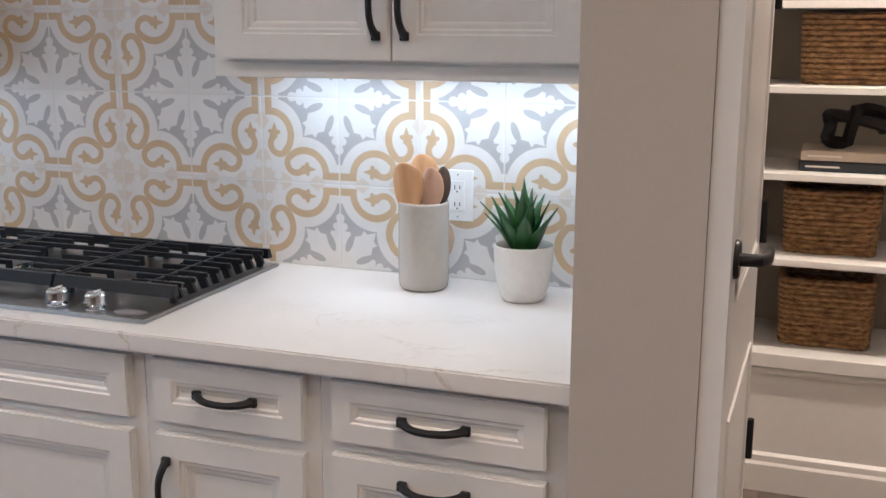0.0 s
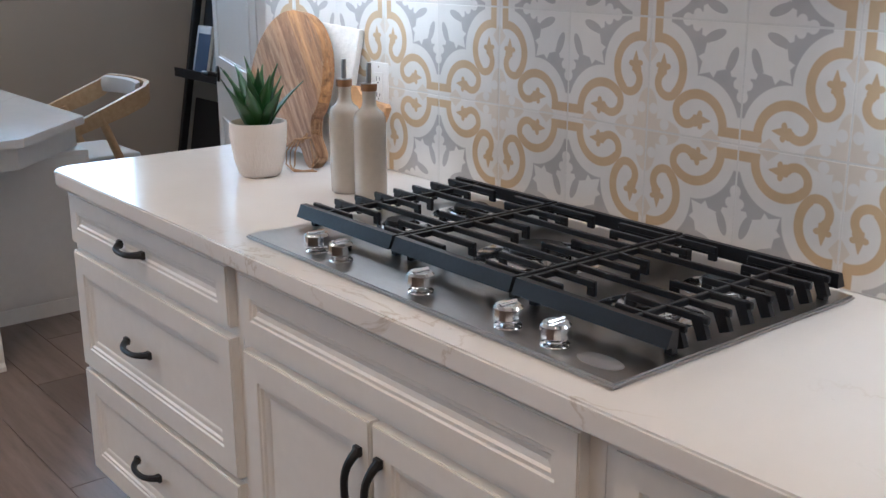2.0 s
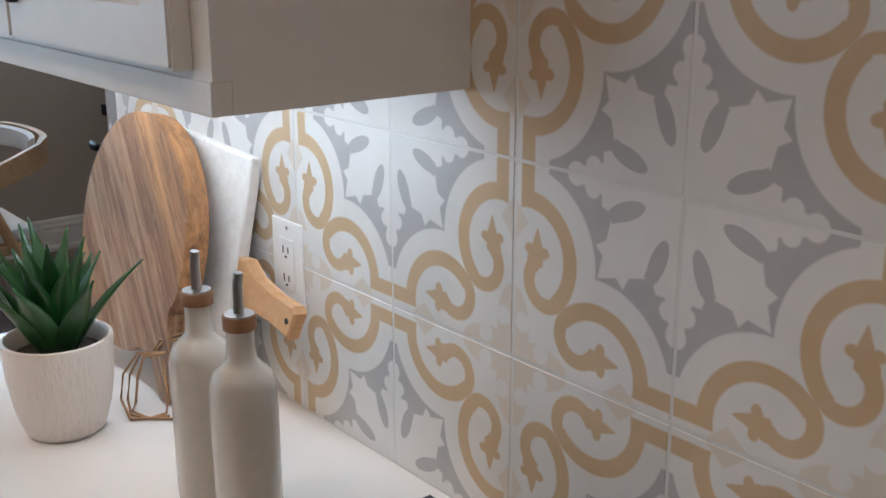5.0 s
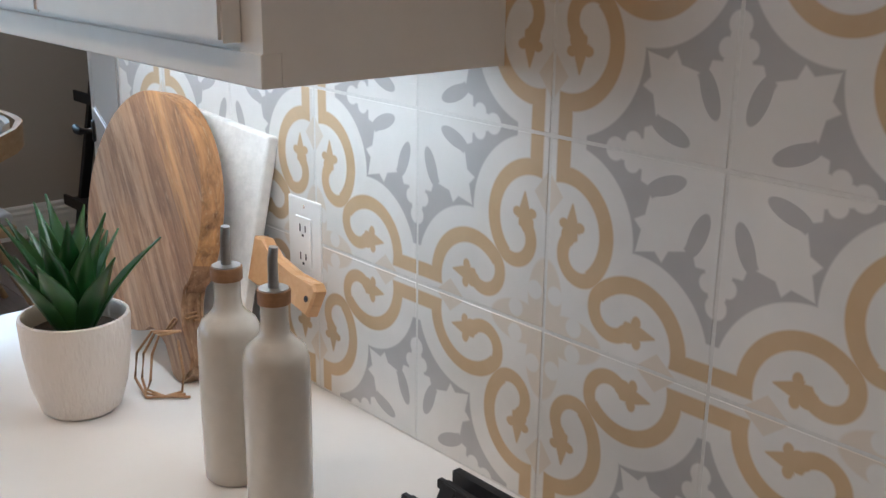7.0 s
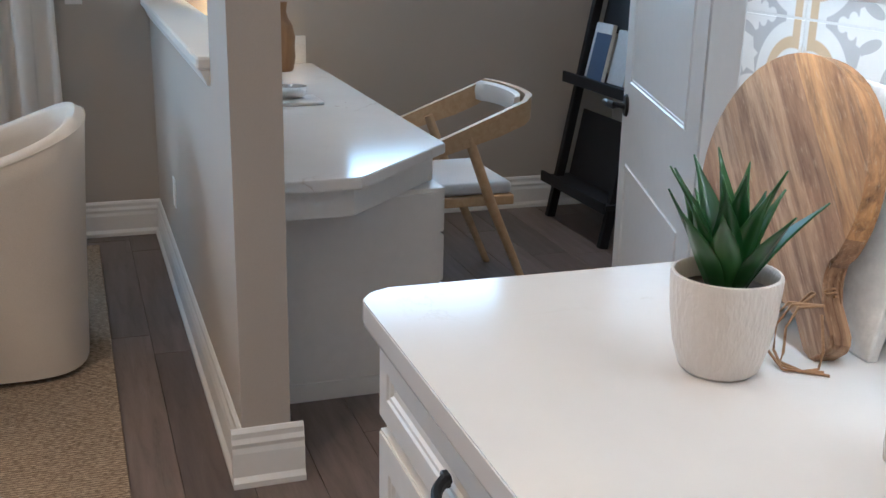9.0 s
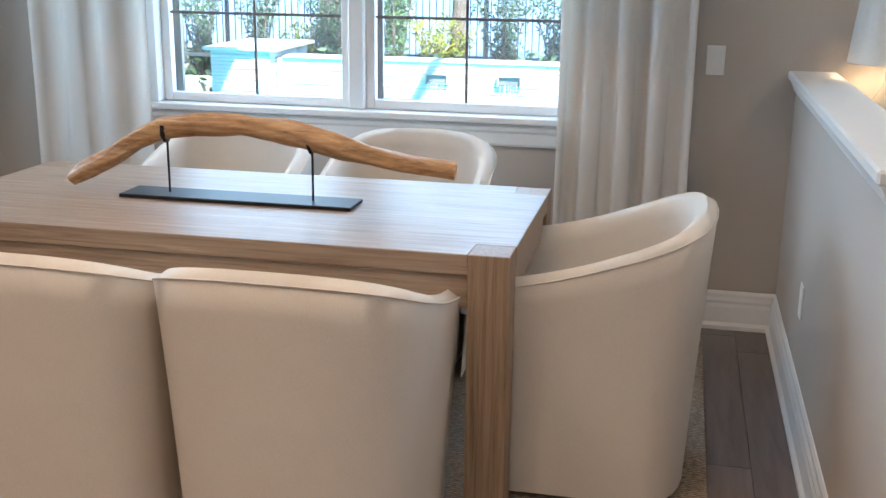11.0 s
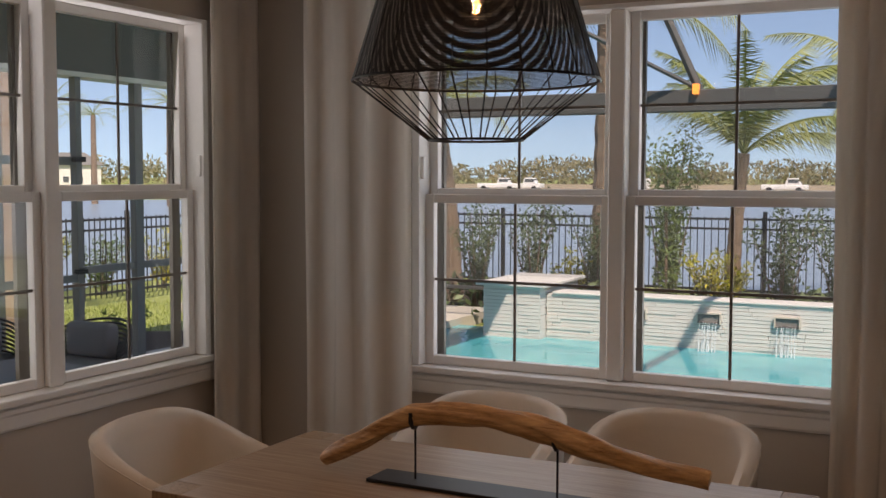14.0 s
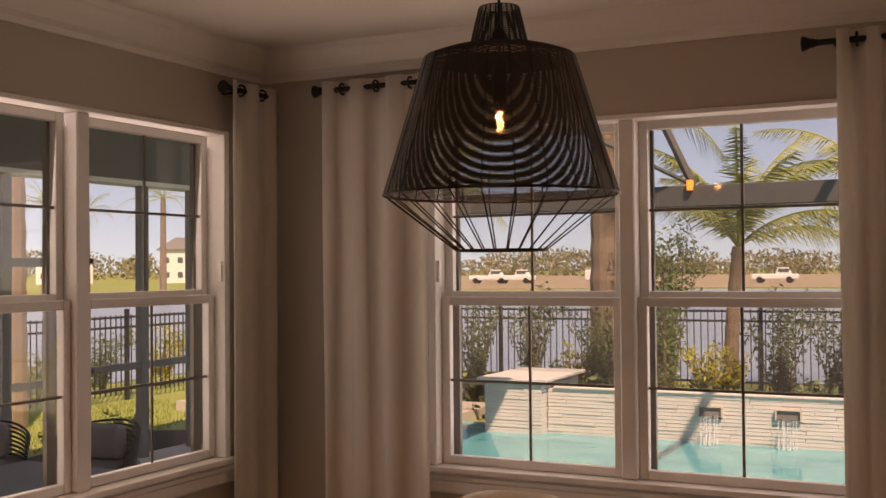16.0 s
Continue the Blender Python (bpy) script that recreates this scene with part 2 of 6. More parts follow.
def moulding(profile, a, b, bm=None):
    """A profile of (out, up) pairs run straight from a to b; out is to the right of the way."""
    bm = bm or bmesh.new()
    a, b = Vector(a), Vector(b)
    d = (b - a).normalized()
    out = Vector((d.y, -d.x, 0))
    ra = [bm.verts.new(a + out * o + Vector((0, 0, u))) for o, u in profile]
    rb = [bm.verts.new(b + out * o + Vector((0, 0, u))) for o, u in profile]
    n = len(profile)
    for i in range(n):
        bm.faces.new((ra[i], ra[(i + 1) % n], rb[(i + 1) % n], rb[i]))
    bm.faces.new(ra)
    bm.faces.new(list(reversed(rb)))
    return bm

# ---- structure ----
ZC = 2.86          # ceiling
XW, YW = -6.60, -2.155   # faces of the two window walls
YB = 2.22          # face of the backsplash wall
YP0, YP1 = 1.56, 1.688 # faces of the half wall
YO, XE, YS = 3.9, 3.6, -5.6   # outer limits of the rooms


def wall(name, axis, c0, c1, a0, a1, z0, z1, holes=(), material=None, label="greige painted wall"):
    """A wall between c0 and c1 on one axis, from a0 to a1 on the other, with (a, a, z, z) openings through it."""
    bm = bmesh.new()
    cuts = sorted({a0, a1, *[h[0] for h in holes], *[h[1] for h in holes]})
    for p, q in zip(cuts, cuts[1:]):
        spans = [(z0, z1)]
        for h in holes:
            if h[0] <= p and q <= h[1]:
                spans = [s for lo, hi in spans for s in ((lo, min(hi, h[2])), (max(lo, h[3]), hi)) if s[1] - s[0] > 1e-4]
        for lo, hi in spans:
            box(*((c0, c1, p, q) if axis == "x" else (p, q, c0, c1)), lo, hi, bm=bm)
    return structure(name, bm, material or M_WALL, label)


W2 = (-1.208, 0.716, 0.822, 2.42)     # opening in the west wall: y, y, z, z
W1 = (-6.321, -4.469, 0.838, 2.438)     # opening in the south wall: x, x, z, z
WO = (2.45, 3.345, 1.205, 2.40)         # office window
wall("wall_west", "x", XW - 0.16, XW, YW - 0.16, YO + 0.16, 0, ZC, [W2, WO])
wall("wall_south", "y", YW - 0.16, YW, XW, -3.6, 0, ZC, [W1])
wall("wall_dining_east", "x", -3.6, -3.44, YS, YW, 0, ZC)
wall("wall_office_north", "y", YO, YO + 0.16, XW, -3.24, 0, ZC)
wall("wall_office_east", "x", -3.24, -3.04, YB + 0.2, YO, 0, ZC)
wall("wall_kitchen", "y", YB, YB + 0.2, -3.04, -0.378, 0, ZC)
wall("wall_return", "x", -0.378, -0.178, 1.567, YB + 0.2, 0, ZC, label="greige wall end beside the counter")
wall("wall_pantry_left", "x", -0.50, -0.34, YB + 0.2, 3.95, 0, ZC, material=M_TRIM, label="white pantry side wall")
wall("wall_pantry_back", "y", 3.79, 3.95, -0.34, 1.2, 0, ZC, label="greige pantry back wall")
wall("wall_pantry_right", "x", 1.2, 1.36, 2.36, 3.95, 0, ZC)
wall("wall_pantry_front", "y", 2.2, 2.36, 0.7, XE, 0, ZC)
wall("wall_behind", "y", YS - 0.16, YS, -3.6, XE, 0, ZC)
wall("wall_far_east", "x", XE, XE + 0.16, YS, 2.36, 0, ZC)
structure("ceiling", box(XW - 0.16, XE + 0.16, YS - 0.16, YO + 0.16, ZC, ZC + 0.15), M_CEIL, "matt white painted ceiling")
# half wall with its full-height end post and cap
bm = box(-4.48, -4.135, YP0, YP1, 0, ZC)
box(XW, -4.48, YP0, YP1, 0, 1.045, bm=bm)
structure("wall_half", bm, M_WALL, "greige half wall ending in a full-height post")
t = box(XW, -4.48, YP0 - 0.035, YP1 + 0.02, 1.045, 1.079, 0.006)
CAP = [(0, 0), (0.008, 0), (0.012, 0.012), (0.02, 0.03), (0.026, 0.042), (0, 0.042)]
moulding(CAP, (XW, YP0, 1.002), (-4.48, YP0, 1.002), t)
structure("trim_half_wall_cap", t, M_TRIM, "white painted cap board on the half wall")

# baseboards and crown
BASE = [(0, 0), (0.030, 0), (0.030, 0.016), (0.020, 0.030), (0.018, 0.095), (0.014, 0.110), (0.016, 0.122), (0.010, 0.135), (0.010, 0.150), (0.004, 0.160), (0, 0.162)]


def base(name, a, b):
    structure(name, moulding(BASE, a, b), M_TRIM, "tall stepped white baseboard")


base("baseboard_west", (XW, YW, 0), (XW, YP0, 0))
base("baseboard_south", (-3.6, YW, 0), (XW, YW, 0))
base("baseboard_half_wall", (XW + 0.03, YP0, 0), (-4.135, YP0, 0))
base("baseboard_post_end", (-4.135, YP0 - 0.03, 0), (-4.135, YP1 + 0.034, 0))
base("baseboard_office_west", (XW, YP1, 0), (XW, YO, 0))
base("baseboard_office_north", (XW + 0.03, YO, 0), (-3.24, YO, 0))
CROWN = [(0, 0), (0.012, 0), (0.016, -0.0), (0.022, 0.022), (0.05, 0.04), (0.085, 0.085), (0.105, 0.115), (0.115, 0.125), (0.125, 0.15), (0, 0.15)]
structure("trim_crown_west", moulding(CROWN, (XW, YW, ZC - 0.15), (XW, YP0, ZC - 0.15)), M_TRIM, "white crown moulding")
structure("trim_crown_south", moulding(CROWN, (-3.6, YW, ZC - 0.15), (XW, YW, ZC - 0.15)), M_TRIM, "white crown moulding")


# windows: local x along the wall, y outwards, z up
def sash(parent, x0, x1, z0, z1, y, name):
    f = bmesh.new()
    w = 0.04
    box(x0, x0 + w, y, y + 0.04, z0, z1, 0.003, f)
    box(x1 - w, x1, y, y + 0.04, z0, z1, 0.003, f)
    box(x0 + w, x1 - w, y + 0.001, y + 0.039, z0, z0 + w, 0.003, f)
    box(x0 + w, x1 - w, y + 0.001, y + 0.039, z1 - w, z1, 0.003, f)
    s = part(name, f, M_TRIM, parent)
    xm, zm = (x0 + x1) / 2, (z0 + z1) / 2
    g = box(xm - 0.006, xm + 0.006, y + 0.013, y + 0.019, z0 + w, z1 - w)
    part("muntin", g, M_MUNTIN, s)
    part("muntin", box(x0 + w, x1 - w, y + 0.012, y + 0.020, zm - 0.006, zm + 0.006), M_MUNTIN, s)
    p = part("pane", box(x0 + w - 0.004, x1 - w + 0.004, y + 0.024, y + 0.028, z0 + w - 0.004, z1 - w + 0.004), M_PANE, s)
    p.visible_shadow = False
    return s


M_MUNTIN = paint("bronze_muntin", (0.16, 0.14, 0.12), 0.4, 0.05)


def double_window(name, length, height, m, label, latch=True):
    w = tagged(thing(name, label, "window", m, kind="structure"))
    part("window_frame", box(0.012, 0.05, -0.02, 0.12, 0.03, height, 0.003), M_TRIM, w)
    part("window_frame", box(length - 0.05, length - 0.012, -0.02, 0.12, 0.03, height, 0.003), M_TRIM, w)
    part("window_frame", box(0.05, length - 0.05, -0.02, 0.119, height - 0.02, height, 0.003), M_TRIM, w)
    c = length / 2
    part("mullion", box(c - 0.035, c + 0.035, 0.01, 0.12, 0.03, height - 0.02, 0.006), M_TRIM, w)
    zm = 0.793
    for a, b in ((0.05, c - 0.035), (c + 0.035, length - 0.05)):
        sash(w, a, b, 0.03, zm + 0.018, 0.045, "lower_sash")
        sash(w, a, b, zm + 0.004, height - 0.02, 0.0865, "upper_sash")
        part("outer_track", box(a, a + 0.052, 0.1285, 0.15, 0.03, height - 0.02), M_MUNTIN, w, "dark bronze outer track")
        part("outer_track", box(b - 0.052, b, 0.1285, 0.15, 0.03, height - 0.02), M_MUNTIN, w, "dark bronze outer track")
    s = box(-0.06, length + 0.06, -0.045, -0.02, 0.0, 0.03, 0.006, seg=2)
    box(0, length, -0.02, 0.12, 0.0, 0.028, bm=s)
    part("window_sill", s, M_TRIM, w)
    ap = [(0, 0), (0.012, 0), (0.016, 0.01), (0.016, 0.055), (0.022, 0.065), (0.022, 0.08), (0.032, 0.092), (0, 0.092)]
    part("apron", moulding(ap, (-0.04, -0.002, -0.095), (length + 0.04, -0.002, -0.095)), M_TRIM, w)
    return w


# frame of the west window: looking out is -x, so local x runs along +y
m2 = Matrix(((0, -1, 0, XW), (1, 0, 0, W2[0]), (0, 0, 1, W2[2]), (0, 0, 0, 1)))
double_window("window_1", W2[1] - W2[0], W2[3] - W2[2], m2, "white double-hung twin window facing the pool")
m1 = Matrix(((-1, 0, 0, W1[1]), (0, -1, 0, YW), (0, 0, 1, W1[2]), (0, 0, 0, 1)))
double_window("window_2", W1[1] - W1[0], W1[3] - W1[2], m1, "white double-hung twin window facing the covered patio")
wo = thing("window_3", "white office window with a moulded sill", "window", Matrix(((0, -1, 0, XW), (1, 0, 0, WO[0]), (0, 0, 1, WO[2]), (0, 0, 0, 1))), kind="structure")
sash(wo, 0.0, WO[1] - WO[0], 0.03, WO[3] - WO[2], 0.05, "fixed_sash")
part("window_sill", box(-0.05, WO[1] - WO[0] + 0.05, -0.04, 0.09, 0.0, 0.03, 0.005), M_TRIM, wo)
part("apron", box(-0.04, WO[1] - WO[0] + 0.04, -0.02, -0.001, -0.05, 0.0, 0.004), M_TRIM, wo)

# floor: slab, and planks laid along x
structure("floor", box(XW - 0.16, XE + 0.16, YS - 0.16, YO + 0.16, -0.2, -0.006), paint("floor_underlay", (0.06, 0.048, 0.042), 0.6, 0.1), "grey-brown wood plank floor")
FLOOR = bpy.data.objects["floor"]


# unseen ceiling lamps assumed over the kitchen, and the strips under the wall cabinets
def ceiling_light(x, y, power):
    c = thing("ceiling_light", "unseen small round recessed ceiling light with white trim", "ceiling light", pose(x, y, ZC), "recessed ceiling lights")
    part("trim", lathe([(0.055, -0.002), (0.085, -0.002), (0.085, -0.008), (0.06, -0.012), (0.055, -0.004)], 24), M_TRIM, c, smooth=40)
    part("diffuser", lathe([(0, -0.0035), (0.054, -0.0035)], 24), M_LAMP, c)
    lamp("unseen_can_lamp", "AREA", pose(x, y, ZC - 0.02), power, (1.0, 0.67, 0.42), 0.11, spread=140)


M_LAMP = glow("lamp_diffuser", (1.0, 0.80, 0.62), 3)
# the last six are added to brighten pantry, wall end, dining room and office
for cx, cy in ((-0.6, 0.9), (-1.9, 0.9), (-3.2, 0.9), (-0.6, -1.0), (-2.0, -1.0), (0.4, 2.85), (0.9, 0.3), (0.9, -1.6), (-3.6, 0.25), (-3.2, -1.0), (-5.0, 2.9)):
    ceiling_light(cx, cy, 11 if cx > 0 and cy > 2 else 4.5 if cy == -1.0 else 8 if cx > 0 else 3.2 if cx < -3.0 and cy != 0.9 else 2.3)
lamp("strip_lamp", "AREA", pose(-0.81, 2.07, 1.379), 0.52, (1.0, 0.88, 0.76), 0.78, 0.02)
lamp("strip_lamp", "AREA", pose(-2.575, 2.07, 1.379), 0.52, (1.0, 0.88, 0.76), 0.82, 0.02)
# daylight of the sky at the three window openings
lamp("window_daylight", "AREA", look((XW - 0.14, (W2[0] + W2[1]) / 2, 1.7), (0, (W2[0] + W2[1]) / 2, 1.2)), 12, (0.86, 0.94, 1.0), 1.8, 1.55)
lamp("window_daylight", "AREA", look(((W1[0] + W1[1]) / 2, YW - 0.14, 1.7), ((W1[0] + W1[1]) / 2, 4, 1.2)), 11, (0.88, 0.95, 1.0), 1.75, 1.55)
lamp("window_daylight", "AREA", look((XW - 0.12, (WO[0] + WO[1]) / 2, 1.85), (0, (WO[0] + WO[1]) / 2, 1.2)), 7, (0.86, 0.96, 1.0), 0.9, 1.2)

# ---- kitchen ----
def panel_front(w, h, thick=0.02, frame_w=0.048):
    """A cabinet front in the x-z plane, facing -y: a frame, a stepped bead and a sunk field."""
    bm = bmesh.new()
    box(-w / 2, w / 2, 0, thick, -h / 2, h / 2, bm=bm)
    f = min(bm.faces, key=lambda q: q.calc_center_median().y)
    es = list(f.edges)
    bmesh.ops.bevel(bm, geom=es, offset=0.003, segments=2, affect="EDGES")
    f = min((q for q in bm.faces if abs(q.normal.y) > 0.99), key=lambda q: q.calc_center_median().y)
    fw = min(frame_w, h * 0.30)
    for t, d in ((fw, 0.0), (0.003, -0.003), (0.006, 0.0), (0.004, -0.004), (0.007, -0.001), (0.006, -0.004)):
        bmesh.ops.inset_region(bm, faces=[f], thickness=t, depth=d, use_even_offset=True)
    return bm


def pull(length=0.118):
    """An arched bar pull along x, standing off towards -y."""
    pts, rad = [], []
    for i in range(13):
        u = i / 12 * 2 - 1
        pts.append((u * length / 2, -0.004 - 0.026 * (1 - abs(u) ** 3.0), -0.004 * (1 - u * u)))
        rad.append(0.0066 + 0.0025 * abs(u) ** 3)
    bm = tube(pts, rad, 8)
    for s in (-1, 1):
        box(s * length / 2 - 0.009, s * length / 2 + 0.009, -0.010, 0.0, -0.009, 0.009, 0.002, bm)
    return bm


def front(parent, name, x0, x1, z0, z1, y, handle="", hx=None, hz=None, label=""):
    f = part(name, panel_front(x1 - x0, z1 - z0), M_CAB, parent, label, 30, pose((x0 + x1) / 2, y, (z0 + z1) / 2))
    if handle:
        cx, cz = (x0 + x1) / 2, (z0 + z1) / 2
        hx, hz = cx if hx is None else hx, cz if hz is None else hz
        part("handle", pull(), M_BLACK, f, "arched matt black pull", 40, pose(hx - cx, 0.0, hz - cz, 0, 90 if handle == "v" else 0, 0))
    return f


YF, YC = 1.603, 1.623


def base_unit(label, x0, x1, fronts):
    c = thing("base_cabinet", label, "cabinet", None, "base cabinets under the worktop")
    bm = box(x0, x1, YC, YB - 0.012, 0.10, 0.876)
    part("body", bm, M_CAB, c)
    part("plinth", box(x0, x1, YC + 0.07, YB - 0.08, 0.0, 0.10), M_CAB, c)
    for f in fronts:
        front(c, *f)
    return c


base_unit("white painted base cabinet with three drawers", -2.998, -2.148, [
    ("drawer_front", -2.972, -2.170, 0.738, 0.862, YF, "h", -2.600), ("drawer_front", -2.972, -2.170, 0.418, 0.716, YF, "h", -2.610),
    ("drawer_front", -2.972, -2.170, 0.128, 0.404, YF, "h", -2.610)])
base_unit("white painted base cabinet with two doors under the cooktop", -2.147, -1.226, [
    ("false_front", -2.126, -1.254, 0.734, 0.862, YF), ("door", -2.122, -1.711, 0.128, 0.710, YF, "v", -1.737, 0.592),
    ("door", -1.703, -1.254, 0.128, 0.710, YF, "v", -1.680, 0.592)])
base_unit("narrow white base cabinet with one drawer and a door", -1.225, -0.850, [
    ("drawer_front", -1.197, -0.877, 0.736, 0.864, YF, "h", None, 0.803), ("door", -1.197, -0.877, 0.128, 0.714, YF, "v", -1.172, 0.600)])
base_unit("white painted base cabinet with drawers beside the wall", -0.849, -0.380, [
    ("drawer_front", -0.822, -0.424, 0.748, 0.866, YF, "h", None, 0.805), ("drawer_front", -0.822, -0.424, 0.430, 0.725, YF, "h", None, 0.685),
    ("drawer_front", -0.822, -0.424, 0.128, 0.416, YF, "h", None, 0.34)])


def slab(x0, x1, y0, y1, z0, z1, r):
    """A worktop with one rounded corner at (x0, y0)."""
    poly = [(x1, y0), (x1, y1), (x0, y1)]
    poly += [(x0 + r - r * math.cos(a), y0 + r - r * math.sin(a)) for a in [i * math.pi / 12 for i in range(7)]]
    return prism(poly, z0, z1, 0.004, seg=2)


part("worktop", slab(-3.032, -0.379, 1.583, YB - 0.001, 0.877, 0.915, 0.05), M_QUARTZ, thing("kitchen_worktop", "white quartz worktop with faint brown veins", "worktop"), smooth=40)


def wall_unit(label, x0, x1, splits):
    c = thing("wall_cabinet", label, "cabinet", group="wall cabinets over the worktop")
    bm = box(x0, x1, 1.934, YB - 0.002, 1.405, 2.42)
    part("body", bm, M_CAB, c)
    rail = box(x0, x1, 1.932, 1.952, 1.376, 1.405, 0.001)
    box(x0, x0 + 0.018, 1.952, YB - 0.002, 1.376, 1.405, bm=rail)
    box(x1 - 0.018, x1, 1.952, YB - 0.002, 1.376, 1.405, bm=rail)
    part("light_rail", rail, M_CAB, c)
    for i, (a, b) in enumerate(zip(splits, splits[1:])):
        front(c, "door", a + 0.002, b - 0.002, 1.412, 2.40, 1.913, "v", b - 0.03 if i == 0 else a + 0.03, 1.52)
    part("light_strip", box(x0 + 0.02, x1 - 0.02, 2.085, 2.115, 1.386, 1.392), M_STRIP, c, "slim glowing light strip")
    part("strip_mount", box(x0 + 0.02, x1 - 0.02, 2.08, 2.12, 1.3922, 1.4048), M_CAB, c)
    return c


M_STRIP = glow("strip_diffuser", (1.0, 0.97, 0.92), 2)
wall_unit("white painted two-door wall cabinet over the cooking oils", -3.006, -2.152, [-2.975, -2.578, -2.182])
wall_unit("white painted two-door wall cabinet beside the pantry", -1.234, -0.380, [-1.208, -0.829, -0.448])


# cooktop
def cooktop():
    c = thing("cooktop", "stainless steel gas cooktop with black cast-iron grates", "cooktop", pose(-1.686, 1.906, 0.9152))
    w, d = 0.455, 0.270
    p = prism([(-w, -d), (w, -d), (w, d), (-w, d)], 0, 0.009, 0.003, seg=2)
    part("steel_plate", p, M_STEEL, c, smooth=40)
    wells = [(-0.298, -0.03, 0.036), (-0.298, 0.145, 0.045), (0, 0.04, 0.062), (0.304, -0.03, 0.045), (0.304, 0.145, 0.036)]
    for x, y, r in wells:
        b = lathe([(0, 0.030), (r * 0.72, 0.030), (r * 0.8, 0.026), (r * 0.8, 0.0215)], 24, at=(x, y, 0))
        bb = part("burner_cap", b, M_IRON, c, smooth=40)
        part("burner_ring", lathe([(r, 0.0095), (r * 1.05, 0.013), (r, 0.0215), (r * 0.8, 0.0213), (r * 0.8, 0.0095)], 24, at=(x, y, 0)), M_CHROME, c, smooth=50)
    for x in (-0.278, -0.203, 0.018, 0.218, 0.312):
        k = part("knob", lathe([(0, 0.041), (0.018, 0.041), (0.0215, 0.037), (0.0225, 0.022), (0.0195, 0.0185), (0.013, 0.0165), (0.013, 0.0125), (0.0205, 0.011), (0.0215, 0.0092)], 14, at=(x, -0.228, 0)), M_CHROME, c, smooth=24)
        part("grip", box(x - 0.0035, x + 0.0035, -0.228 - 0.0165, -0.228 + 0.0165, 0.0412, 0.0455, 0.0015), M_CHROME, k)
    part("maker_badge", lathe([(0, 0.0096), (0.036, 0.0096), (0.037, 0.0091)], 28), paint("badge_label", (0.20, 0.20, 0.21), 0.3, 0.04), c, "plain oval label", 40, pose(0.392, -0.226, 0) @ Matrix.Diagonal((1, 0.55, 1, 1)))
    for x, y, r in wells:
        part("burner_bowl", lathe([(r * 1.06, 0.0093), (r * 1.75, 0.0098), (r * 1.8, 0.0092)], 32, at=(x, y, 0)), M_CHROME, c, smooth=50)
    for i, x0 in enumerate((-0.446, -0.145, 0.156)):
        x1 = x0 + 0.297
        g = part("grate", grate(x0, x1, -0.156, 0.236, wells), M_IRON, c, "black cast-iron pan grate")
    return c


def grate(x0, x1, y0, y1, wells):
    bm = bmesh.new()
    zt, zb = 0.050, 0.039
    # sloping front and back bars
    for ya, yb in ((y0, y0 + 0.012), (y1 - 0.010, y1)):
        s = -1 if ya == y0 else 1
        pr = [(ya if s > 0 else ya - 0.010, 0.027), (yb + (0.010 if s > 0 else 0), 0.027), (yb, zt), (ya, zt)]
        va = [bm.verts.new((x0, y, z)) for y, z in pr]
        vb = [bm.verts.new((x1 - 0.003, y, z)) for y, z in pr]
        for i in range(4):
            bm.faces.new((va[i], va[(i + 1) % 4], vb[(i + 1) % 4], vb[i]))
        bm.faces.new(va)
        bm.faces.new(list(reversed(vb)))
    west, east = x0 < -0.3, x1 > 0.3
    # bars from front to back: at the joints, and inside the sloping feet of the outer ends
    for x in (x0 + 0.075 if west else x0 + 0.004, x1 - 0.078 if east else x1 - 0.007):
        box(x - 0.004, x + 0.004, y0 + 0.012, y1 - 0.010, zb, zt - 0.001, 0.0012, bm)
    cx = (x0 + x1) / 2 + (0.03 if west else -0.03 if east else 0)
    n = 8
    for k in range(n):
        y = y0 + 0.030 + k * (y1 - y0 - 0.060) / (n - 1)
        if k in (2, 5):
            box(x0 + 0.002, x1 - 0.005, y - 0.0038, y + 0.0038, zb, zt, 0.0014, bm)
        else:
            gap = 0.030 if k % 2 else 0.052
            for s, xe in ((1, x0), (-1, x1 - 0.003)):
                tip = cx - s * gap
                a, b = sorted((xe + s * 0.002, tip))
                box(a, b, y - 0.0038, y + 0.0038, zb, zt, 0.0014, bm)
                box(*sorted((tip - s * 0.016, tip)), y - 0.0034, y + 0.0034, 0.026, zb + 0.002, 0.001, bm)
        for s, xe, on in ((1, x0, west), (-1, x1 - 0.003, east)):
            if not on:
                continue
            # the foot that slopes down outwards
            va = [bm.verts.new(v) for v in ((xe + s * 0.012, y - 0.0046, zt), (xe + s * 0.012, y + 0.0046, zt), (xe, y + 0.0046, 0.020), (xe, y - 0.0046, 0.020))]
            vb = [bm.verts.new(v) for v in ((xe + s * 0.032, y - 0.0046, zt - 0.001), (xe + s * 0.032, y + 0.0046, zt - 0.001), (xe + s * 0.016, y + 0.0046, 0.014), (xe + s * 0.016, y - 0.0046, 0.014))]
            for i in range(4):
                bm.faces.new((va[i], va[(i + 1) % 4], vb[(i + 1) % 4], vb[i]))
            bm.faces.new(va)
            bm.faces.new(list(reversed(vb)))
    for x in (x0 + 0.02, x1 - 0.02):
        for y in (y0 + 0.02, y1 - 0.02):
            box(x - 0.006, x + 0.006, y - 0.006, y + 0.006, 0.009, 0.03, bm=bm)
    return bm


cooktop()


